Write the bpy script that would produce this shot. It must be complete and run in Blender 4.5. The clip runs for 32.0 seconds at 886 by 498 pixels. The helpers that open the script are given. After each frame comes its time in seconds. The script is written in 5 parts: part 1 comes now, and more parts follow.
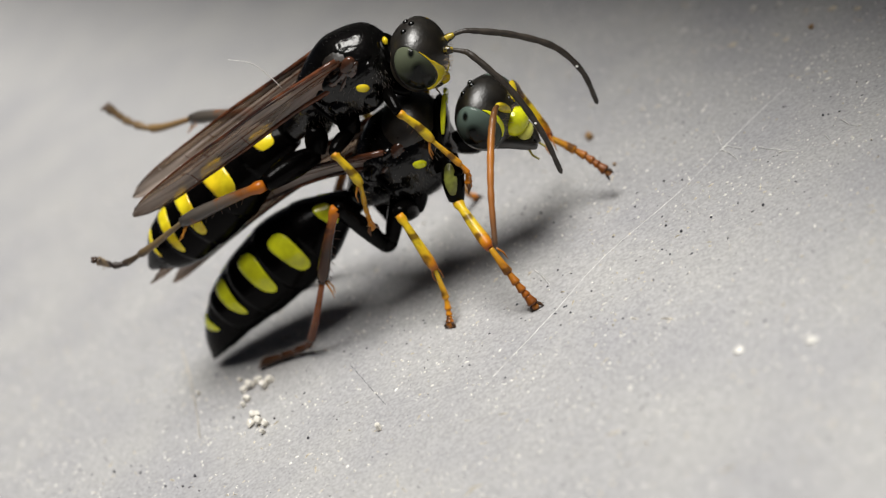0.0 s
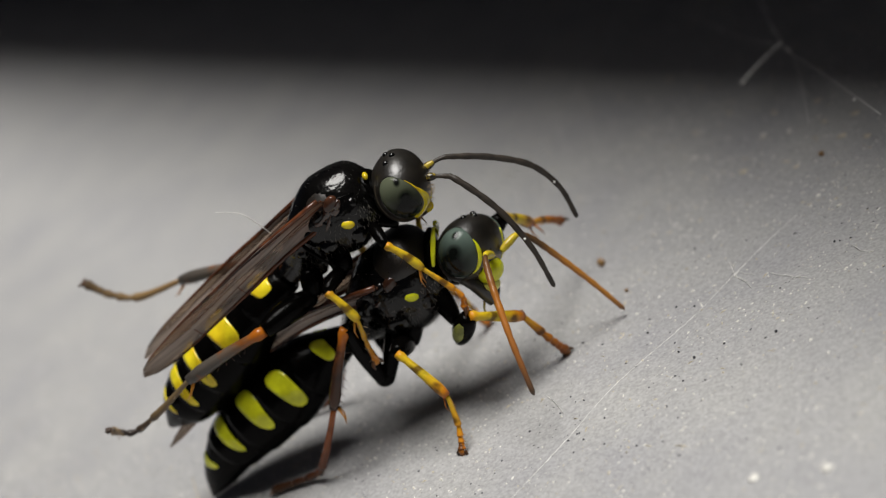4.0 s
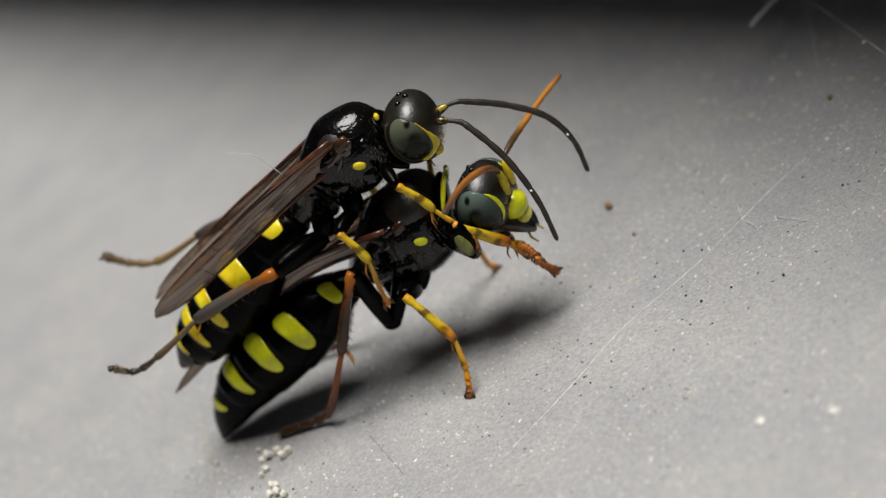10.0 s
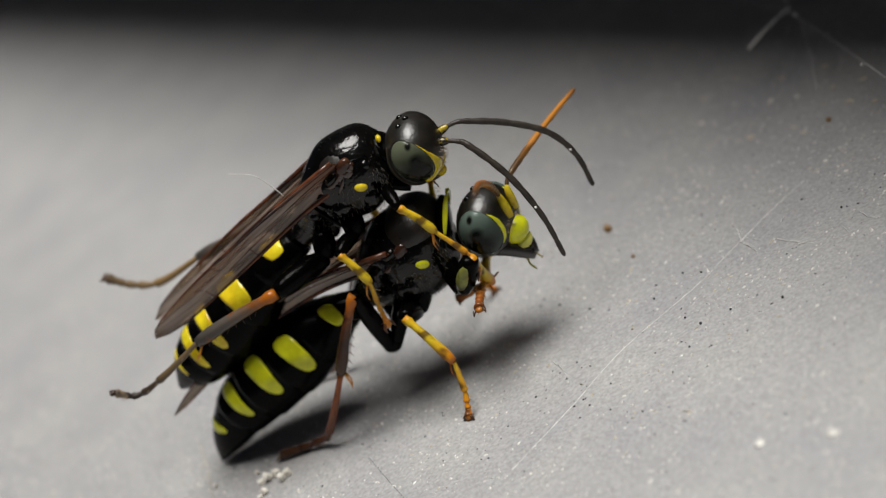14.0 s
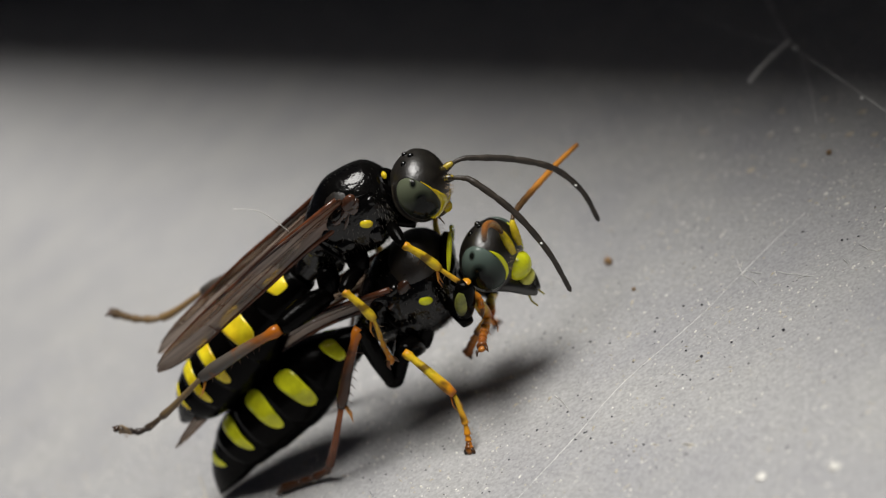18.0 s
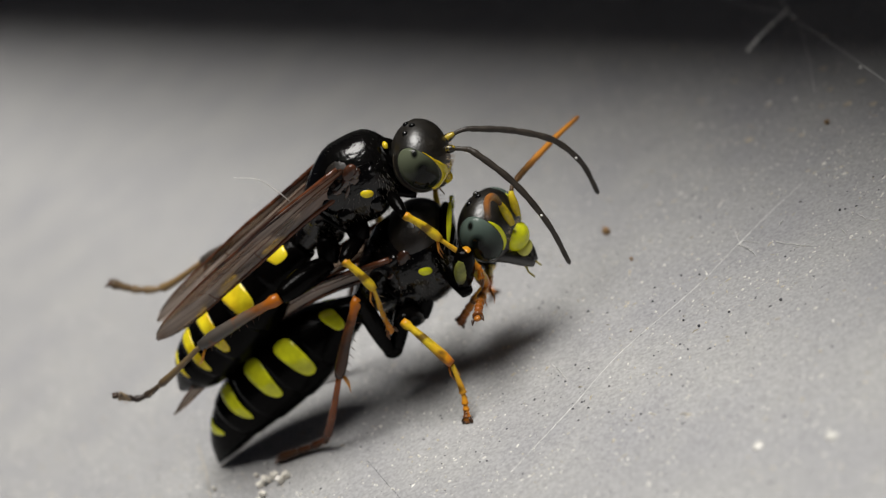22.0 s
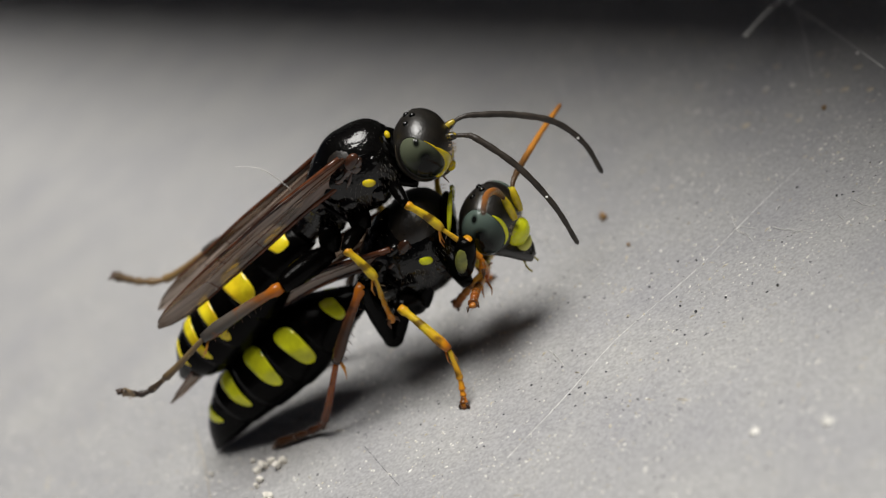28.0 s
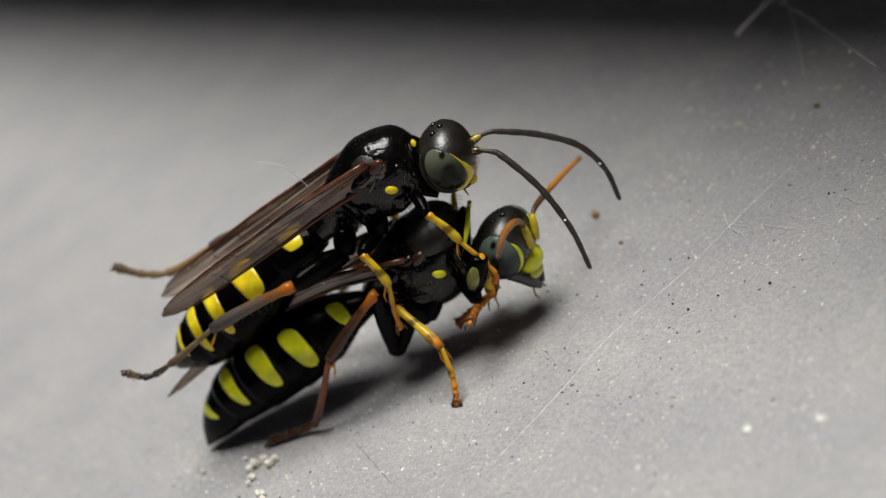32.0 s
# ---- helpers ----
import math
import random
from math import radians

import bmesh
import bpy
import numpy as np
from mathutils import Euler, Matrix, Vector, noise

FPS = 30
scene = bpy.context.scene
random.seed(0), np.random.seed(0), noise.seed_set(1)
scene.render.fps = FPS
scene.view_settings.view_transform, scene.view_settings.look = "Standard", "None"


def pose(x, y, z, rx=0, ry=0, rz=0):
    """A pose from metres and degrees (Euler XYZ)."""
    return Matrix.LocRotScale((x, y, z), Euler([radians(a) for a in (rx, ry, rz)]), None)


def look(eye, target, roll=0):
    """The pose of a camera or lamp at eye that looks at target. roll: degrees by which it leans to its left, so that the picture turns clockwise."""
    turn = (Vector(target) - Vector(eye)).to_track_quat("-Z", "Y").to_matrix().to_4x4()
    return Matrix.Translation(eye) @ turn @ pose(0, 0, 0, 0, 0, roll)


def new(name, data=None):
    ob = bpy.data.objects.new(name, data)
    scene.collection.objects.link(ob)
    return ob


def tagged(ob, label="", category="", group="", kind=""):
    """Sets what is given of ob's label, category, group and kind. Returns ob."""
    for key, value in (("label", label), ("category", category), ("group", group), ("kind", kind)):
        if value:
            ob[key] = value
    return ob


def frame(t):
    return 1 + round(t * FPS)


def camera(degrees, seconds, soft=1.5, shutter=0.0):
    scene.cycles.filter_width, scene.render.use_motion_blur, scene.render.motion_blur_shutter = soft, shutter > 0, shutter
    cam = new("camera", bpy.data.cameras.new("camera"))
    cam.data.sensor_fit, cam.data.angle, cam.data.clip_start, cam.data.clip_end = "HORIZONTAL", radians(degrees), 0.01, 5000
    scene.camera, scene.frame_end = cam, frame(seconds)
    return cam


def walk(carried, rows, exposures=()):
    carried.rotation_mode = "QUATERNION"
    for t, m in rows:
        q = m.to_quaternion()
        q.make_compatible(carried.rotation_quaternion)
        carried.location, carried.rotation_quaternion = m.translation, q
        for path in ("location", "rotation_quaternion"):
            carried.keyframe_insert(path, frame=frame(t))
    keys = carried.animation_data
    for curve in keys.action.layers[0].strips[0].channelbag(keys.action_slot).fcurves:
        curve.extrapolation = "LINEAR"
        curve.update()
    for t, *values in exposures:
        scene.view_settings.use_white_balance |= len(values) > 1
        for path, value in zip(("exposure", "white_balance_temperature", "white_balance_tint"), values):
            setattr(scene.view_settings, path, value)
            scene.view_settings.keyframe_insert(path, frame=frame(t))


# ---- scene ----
# ---------------------------------------------------------------- camera
MM = 0.001
EYE = Vector((0, -43.11, 19.19)) * MM


def gaze(pan, tilt, roll):
    """Camera pose at EYE, turned pan degrees to the right, tilt up."""
    a, b = radians(pan), radians(tilt)
    ahead = Vector((math.sin(a) * math.cos(b), math.cos(a) * math.cos(b), math.sin(b)))
    return look(EYE, EYE + ahead, roll)


cam = camera(30, 32.0, soft=1.2)
CAM_ROWS = (
    (0, -1.046, -26.807, -31.454), (0.5, -0.270, -25.450, -31.108), (1, 0.106, -24.699, -30.945),
    (1.2, -0.867, -25.787, -31.366), (1.5, 0.165, -24.533, -30.924), (2, 0.405, -24.385, -30.830),
    (2.5, 0.193, -24.548, -30.917), (3, 0.163, -24.011, -30.930), (3.5, 0.474, -23.581, -30.802),
    (4, 1.037, -22.843, -30.579), (4.5, 1.351, -22.371, -30.459), (6.5, 0.946, -22.752, -30.614),
    (7, 0.652, -23.168, -30.729), (7.5, 0.326, -23.483, -30.862), (8, -0.123, -24.024, -31.043),
    (8.5, -0.225, -24.053, -31.085), (9, -0.323, -24.326, -31.126), (9.5, -0.393, -24.511, -31.159),
    (10, -0.293, -24.384, -31.117), (10.5, -0.446, -24.510, -31.181), (11, -0.340, -24.386, -31.138),
    (11.5, -0.367, -24.461, -31.152), (12, -0.068, -24.102, -31.028), (12.5, -0.293, -24.327, -31.120),
    (13, 0.000, -24.000, -31.000), (13.5, 0.009, -23.872, -30.994), (14, 0.169, -23.744, -30.931),
    (14.5, 0.365, -23.379, -30.849), (16.5, 0.655, -23.051, -30.735), (17, 0.500, -23.139, -30.798),
    (17.5, 0.920, -22.599, -30.637), (18, 0.782, -22.753, -30.690), (18.5, 0.790, -22.798, -30.686),
    (19, 0.917, -22.604, -30.637), (19.5, 0.754, -22.855, -30.701), (20, 0.568, -23.218, -30.771),
    (20.5, 0.395, -23.470, -30.841), (21, 0.377, -23.600, -30.846), (21.5, 0.158, -23.932, -30.935),
    (22, 0.269, -23.694, -30.891), (22.5, 0.108, -23.836, -30.955), (23, 0.275, -23.926, -30.887),
    (23.5, 0.261, -23.947, -30.895), (24, 0.302, -23.941, -30.876), (24.5, 0.428, -23.808, -30.824),
    (25, 0.397, -23.854, -30.837), (25.5, 0.391, -23.864, -30.842), (27.5, -0.058, -24.281, -31.027),
    (28, 0.090, -24.173, -30.972), (28.5, -0.137, -24.537, -31.068), (29, -0.300, -24.839, -31.134),
    (29.5, -0.009, -24.607, -31.013), (30, 0.141, -24.437, -30.949), (30.5, 0.071, -24.532, -30.976),
    (31, 0.216, -24.325, -30.917), (31.5, 0.660, -24.225, -30.733), (32, 0.293, -24.367, -30.884),
)
walk(cam, [(t, gaze(pan, tilt, roll)) for t, pan, tilt, roll in CAM_ROWS],
     exposures=((0, 0.33, 6450, 8.5), (1.2, 0.12, 6450, 8.5), (4, 0.07, 6450, 8.5), (32, 0.07, 6450, 8.5)))
cam.data.dof.use_dof = True
cam.data.dof.focus_distance = 38.0 * MM
cam.data.dof.aperture_fstop = 72

# ---------------------------------------------------------------- light
EDGE = Vector((0.93, 0.367, 0))  # level direction from the open side to the added ledge
LIGHT = Vector((0.912, -0.41, 0))  # level direction to the sun
world = bpy.data.worlds.new("sky")
scene.world = world
world.use_nodes = True
wn = world.node_tree
sky = wn.nodes.new("ShaderNodeTexSky")
sky.sky_type = "NISHITA"
sky.sun_disc = False
sky.air_density, sky.dust_density, sky.ozone_density = 0.25, 5.0, 0.0
sky.sun_elevation = radians(78)
sky.sun_rotation = math.atan2(LIGHT.x, LIGHT.y)
wn.links.new(sky.outputs[0], wn.nodes["Background"].inputs[0])
wn.nodes["Background"].inputs[1].default_value = 0.012

sun = new("sun", bpy.data.lights.new("sun", "SUN"))
sun.data.energy = 3.85
sun.data.angle = radians(32)
sun.data.color = (1.0, 0.97, 0.93)
SUN_FROM = LIGHT * math.cos(radians(78)) + Vector((0, 0, math.sin(radians(78))))
sun.matrix_basis = look(SUN_FROM, (0, 0, 0))


# ---------------------------------------------------------------- materials
def material(name, color, rough=0.5, metal=0.0, grain=0.0, grain_scale=4000.0, bump=0.0, bump_scale=9000.0, coat=0.0, spec=0.5, second=None, second_scale=900.0, second_at=(0.45, 0.65)):
    m = bpy.data.materials.new(name)
    m.use_nodes = True
    nt = m.node_tree
    b = nt.nodes["Principled BSDF"]
    b.inputs["Base Color"].default_value = (*color, 1)
    b.inputs["Roughness"].default_value = rough
    b.inputs["Metallic"].default_value = metal
    b.inputs["Coat Weight"].default_value = coat
    b.inputs["Specular IOR Level"].default_value = spec
    tc = nt.nodes.new("ShaderNodeTexCoord")

    def noise_node(scale, detail=3.0):
        n = nt.nodes.new("ShaderNodeTexNoise")
        n.inputs["Scale"].default_value = scale
        n.inputs["Detail"].default_value = detail
        nt.links.new(tc.outputs["Object"], n.inputs["Vector"])
        return n

    last = None
    if second:
        r = nt.nodes.new("ShaderNodeMapRange")
        r.inputs[1].default_value, r.inputs[2].default_value = second_at
        nt.links.new(noise_node(second_scale).outputs[0], r.inputs[0])
        x = nt.nodes.new("ShaderNodeMix")
        x.data_type = "RGBA"
        x.inputs[6].default_value, x.inputs[7].default_value = (*color, 1), (*second, 1)
        nt.links.new(r.outputs[0], x.inputs[0])
        last = x.outputs[2]
    if grain:
        h = nt.nodes.new("ShaderNodeHueSaturation")
        h.inputs["Color"].default_value = (*color, 1)
        if last:
            nt.links.new(last, h.inputs["Color"])
        r = nt.nodes.new("ShaderNodeMapRange")
        r.inputs[1].default_value, r.inputs[2].default_value = 0.3, 0.7
        r.inputs[3].default_value, r.inputs[4].default_value = 1 - grain, 1 + grain
        nt.links.new(noise_node(grain_scale).outputs[0], r.inputs[0])
        nt.links.new(r.outputs[0], h.inputs["Value"])
        last = h.outputs[0]
    if last:
        nt.links.new(last, b.inputs["Base Color"])
    if bump:
        p = nt.nodes.new("ShaderNodeBump")
        p.inputs["Strength"].default_value = bump
        p.inputs["Distance"].default_value = 0.00003
        nt.links.new(noise_node(bump_scale).outputs[0], p.inputs["Height"])
        nt.links.new(p.outputs[0], b.inputs["Normal"])
    return m


def gradient(name, stops, lo, hi, rough=0.4, axis=0, grain=0.25, blotch=None):
    """A material whose colour runs along one axis of the part, from lo to hi millimetres."""
    m = material(name, stops[0][1], rough, bump=0.3, bump_scale=9000, coat=0.15, spec=0.3)
    nt = m.node_tree
    b = nt.nodes["Principled BSDF"]
    tc = nt.nodes["Texture Coordinate"]
    sep = nt.nodes.new("ShaderNodeSeparateXYZ")
    nt.links.new(tc.outputs["Object"], sep.inputs[0])
    n = nt.nodes.new("ShaderNodeTexNoise")
    n.inputs["Scale"].default_value = 3500
    nt.links.new(tc.outputs["Object"], n.inputs["Vector"])
    r = nt.nodes.new("ShaderNodeMapRange")
    r.inputs[1].default_value, r.inputs[2].default_value = lo * MM, hi * MM
    nt.links.new(sep.outputs[axis], r.inputs[0])
    add = nt.nodes.new("ShaderNodeMath")
    add.operation = "MULTIPLY_ADD"
    add.inputs[1].default_value = grain
    nt.links.new(n.outputs[0], add.inputs[0])
    off = nt.nodes.new("ShaderNodeMath")
    off.operation = "SUBTRACT"
    off.inputs[1].default_value = grain / 2
    nt.links.new(r.outputs[0], off.inputs[0])
    nt.links.new(off.outputs[0], add.inputs[2])
    ramp = nt.nodes.new("ShaderNodeValToRGB")
    el = ramp.color_ramp.elements
    while len(el) < len(stops):
        el.new(0.5)
    for e, (at, c) in zip(el, stops):
        e.position, e.color = at, (*c, 1)
    nt.links.new(add.outputs[0], ramp.inputs[0])
    nt.links.new(ramp.outputs[0], b.inputs["Base Color"])
    if blotch:
        n = nt.nodes.new("ShaderNodeTexNoise")
        n.inputs["Scale"].default_value = 2600
        nt.links.new(tc.outputs["Object"], n.inputs["Vector"])
        r = nt.nodes.new("ShaderNodeMapRange")
        r.inputs[1].default_value, r.inputs[2].default_value = 0.56, 0.7
        r.inputs[4].default_value = 0.85
        nt.links.new(n.outputs[0], r.inputs[0])
        x = nt.nodes.new("ShaderNodeMix")
        x.data_type = "RGBA"
        x.inputs[7].default_value = (*blotch, 1)
        nt.links.new(r.outputs[0], x.inputs[0])
        nt.links.new(ramp.outputs[0], x.inputs[6])
        nt.links.new(x.outputs[2], b.inputs["Base Color"])
    return m


black = material("black_chitin", (0.0015, 0.0013, 0.0012), 0.2, bump=0.25, bump_scale=16000, grain=0.3, spec=0.06)
back_black = material("glossy_dark_brown_chitin", (0.014, 0.0105, 0.0075), 0.40, bump=0.3, bump_scale=11000, grain=0.5, grain_scale=3000, spec=0.6, second=(0.012, 0.008, 0.006))
black_rough = material("black_punctured_chitin", (0.002, 0.0018, 0.0016), 0.14, bump=0.7, bump_scale=6000, grain=0.4, spec=0.4)
head_black = material("black_head_chitin", (0.010, 0.008, 0.0055), 0.36, bump=0.25, bump_scale=14000, grain=0.5, spec=0.9)
lime = material("lime_yellow_chitin", (0.78, 0.80, 0.018), 0.14, grain=0.18, grain_scale=2500, bump=0.3, bump_scale=12000, second=(0.66, 0.68, 0.02), second_scale=1500)
amber = material("warm_yellow_chitin", (0.80, 0.65, 0.018), 0.16, grain=0.18, grain_scale=2500, bump=0.3, bump_scale=12000, second=(0.68, 0.46, 0.012), second_scale=1500)
scape_yellow = material("amber_scape", (0.60, 0.44, 0.02), 0.25, grain=0.3, second=(0.45, 0.40, 0.02), second_scale=3000, bump=0.3)
scape_dark = material("dark_scape_with_amber", (0.02, 0.016, 0.012), 0.25, second=(0.45, 0.33, 0.03), second_scale=2600, second_at=(0.57, 0.63), bump=0.3)
olive_mark = material("olive_green_mark", (0.24, 0.26, 0.05), 0.35, grain=0.35, second=(0.08, 0.08, 0.02), second_scale=2200, bump=0.4)
pale_yellow = material("pale_yellow_chitin", (0.66, 0.64, 0.12), 0.35, grain=0.15, bump=0.3, bump_scale=12000)
orange = material("orange_leg", (0.55, 0.22, 0.02), 0.35, grain=0.3, bump=0.4, second=(0.35, 0.11, 0.01))
brown = material("brown_leg", (0.09, 0.035, 0.012), 0.35, grain=0.4, bump=0.4, second=(0.04, 0.02, 0.01))
tegula_brown = material("brown_tegula", (0.075, 0.026, 0.012), 0.15, grain=0.4, bump=0.4, second=(0.03, 0.015, 0.01))
hinge_brown = material("glossy_hinge_brown", (0.045, 0.022, 0.014), 0.12, grain=0.5, bump=0.4, second=(0.02, 0.01, 0.007), second_scale=2500, spec=0.8)
vein_brown = material("red_brown_vein", (0.11, 0.035, 0.014), 0.25, grain=0.4, bump=0.3, second=(0.03, 0.012, 0.008))
palp_yellow = material("palp_yellow", (0.42, 0.36, 0.08), 0.4, grain=0.3)
cheek_brown = material("cheek_brown", (0.10, 0.08, 0.055), 0.3, grain=0.3)
simple_eye_black = material("glassy_black", (0.003, 0.003, 0.003), 0.06, spec=0.7)
bristle = material("pale_bristle", (0.45, 0.33, 0.20), 0.4)
silver_hair = material("silver_hair", (0.14, 0.125, 0.105), 0.35)
fibre_white = material("white_fibre", (0.8, 0.79, 0.76), 0.5, grain=0.1)
leg_yellow = gradient("yellow_to_orange_leg", [(0.0, (0.62, 0.25, 0.008)), (0.12, (0.70, 0.46, 0.015)), (0.55, (0.68, 0.50, 0.02)), (0.85, (0.58, 0.21, 0.008)), (1.0, (0.36, 0.07, 0.004))], 0, 1.6, blotch=(0.07, 0.025, 0.006))
leg_hind = gradient("dark_tibia", [(0.0, (0.46, 0.14, 0.01)), (0.14, (0.40, 0.11, 0.008)), (0.32, (0.11, 0.036, 0.01)), (0.55, (0.035, 0.018, 0.011)), (1.0, (0.06, 0.024, 0.011))], 0, 2.2, 0.25, blotch=(0.03, 0.014, 0.008))
leg_hind_dark = gradient("dark_grey_tibia", [(0.0, (0.46, 0.13, 0.008)), (0.14, (0.38, 0.11, 0.01)), (0.32, (0.17, 0.09, 0.045)), (0.55, (0.10, 0.084, 0.07)), (1.0, (0.06, 0.052, 0.045))], 0, 2.2, 0.28, blotch=(0.20, 0.06, 0.01))
tarsus_dark = gradient("dark_tarsus", [(0.0, (0.15, 0.105, 0.055)), (0.45, (0.15, 0.10, 0.05)), (0.68, (0.05, 0.034, 0.022)), (0.9, (0.03, 0.022, 0.02)), (1.0, (0.45, 0.33, 0.2))], 0, 2.6)
tarsus_tan = gradient("tan_tarsus", [(0.0, (0.26, 0.16, 0.07)), (0.5, (0.24, 0.15, 0.06)), (0.8, (0.16, 0.10, 0.045)), (1.0, (0.05, 0.035, 0.025))], 0, 2.6)
tarsus_orange = gradient("orange_tarsus", [(0.0, (0.74, 0.48, 0.02)), (0.4, (0.70, 0.34, 0.015)), (0.75, (0.64, 0.20, 0.01)), (1.0, (0.30, 0.10, 0.02))], 0, 1.7, blotch=(0.07, 0.025, 0.006))
tarsus_rust = gradient("rust_tarsus", [(0.0, (0.60, 0.30, 0.015)), (0.4, (0.46, 0.17, 0.012)), (0.75, (0.32, 0.09, 0.01)), (1.0, (0.12, 0.04, 0.01))], 0, 1.7, blotch=(0.07, 0.025, 0.006))
tarsus_brown = gradient("brown_tarsus", [(0.0, (0.28, 0.07, 0.01)), (0.35, (0.20, 0.05, 0.01)), (0.6, (0.10, 0.03, 0.012)), (1.0, (0.05, 0.022, 0.01))], 0, 3.0, 0.25, blotch=(0.03, 0.014, 0.008))
antenna_dark = material("dark_antenna", (0.036, 0.028, 0.021), 0.5, grain=0.4, bump=0.6)
antenna_orange = gradient("orange_antenna", [(0.0, (0.05, 0.03, 0.015)), (0.25, (0.12, 0.06, 0.02)), (0.45, (0.50, 0.20, 0.03)), (0.85, (0.55, 0.22, 0.03)), (1.0, (0.22, 0.10, 0.04))], 0, 3.7, grain=0.1)
antenna_brown = gradient("brown_antenna", [(0.0, (0.05, 0.03, 0.015)), (0.25, (0.20, 0.08, 0.02)), (0.45, (0.42, 0.15, 0.02)), (0.75, (0.30, 0.11, 0.025)), (1.0, (0.07, 0.045, 0.03))], 0, 3.7, grain=0.1)
crystal = material("crystal_grain", (0.93, 0.89, 0.80), 0.18, grain=0.15, grain_scale=8000, second=(0.62, 0.50, 0.36), second_scale=2500, second_at=(0.55, 0.75))
crystal.node_tree.nodes["Principled BSDF"].inputs["Transmission Weight"].default_value = 0.08
web_silk = material("spider_silk", (0.75, 0.74, 0.72), 0.4, grain=0.1)
speck_brown = material("brown_speck", (0.34, 0.2, 0.08), 0.7, grain=0.4, second=(0.16, 0.09, 0.04))


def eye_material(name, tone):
    """Grey-green compound eye with two dark pseudopupils, a fine facet relief and a painted fade from pale to dark
    reflection.
    """
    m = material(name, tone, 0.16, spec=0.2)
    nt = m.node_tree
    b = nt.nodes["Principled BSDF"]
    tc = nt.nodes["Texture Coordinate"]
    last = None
    # the first, widest zone paints in the eye's dim lower reflection; the others are pseudopupils
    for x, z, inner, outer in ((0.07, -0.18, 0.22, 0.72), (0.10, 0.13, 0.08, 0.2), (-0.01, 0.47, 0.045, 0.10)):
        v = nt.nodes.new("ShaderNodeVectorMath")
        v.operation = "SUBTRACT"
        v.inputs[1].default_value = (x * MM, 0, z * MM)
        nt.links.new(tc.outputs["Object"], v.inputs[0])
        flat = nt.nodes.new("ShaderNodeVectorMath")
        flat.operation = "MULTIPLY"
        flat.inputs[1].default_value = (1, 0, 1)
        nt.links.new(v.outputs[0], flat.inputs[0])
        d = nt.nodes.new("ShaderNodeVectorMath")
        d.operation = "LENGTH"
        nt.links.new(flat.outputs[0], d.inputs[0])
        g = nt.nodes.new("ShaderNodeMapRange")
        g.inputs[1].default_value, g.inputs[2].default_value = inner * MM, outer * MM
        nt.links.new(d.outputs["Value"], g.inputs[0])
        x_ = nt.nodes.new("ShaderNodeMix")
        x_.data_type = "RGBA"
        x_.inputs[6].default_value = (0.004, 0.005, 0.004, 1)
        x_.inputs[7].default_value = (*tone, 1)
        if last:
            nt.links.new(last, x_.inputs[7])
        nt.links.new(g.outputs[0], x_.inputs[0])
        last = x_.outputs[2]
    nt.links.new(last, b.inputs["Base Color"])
    vo = nt.nodes.new("ShaderNodeTexVoronoi")
    vo.inputs["Scale"].default_value = 30000
    nt.links.new(tc.outputs["Object"], vo.inputs["Vector"])
    p = nt.nodes.new("ShaderNodeBump")
    p.inputs["Strength"].default_value = 0.12
    p.inputs["Distance"].default_value = 0.00001
    nt.links.new(vo.outputs["Distance"], p.inputs["Height"])
    nt.links.new(p.outputs[0], b.inputs["Normal"])
    return m


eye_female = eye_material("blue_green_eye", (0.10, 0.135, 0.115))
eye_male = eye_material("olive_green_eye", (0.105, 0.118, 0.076))


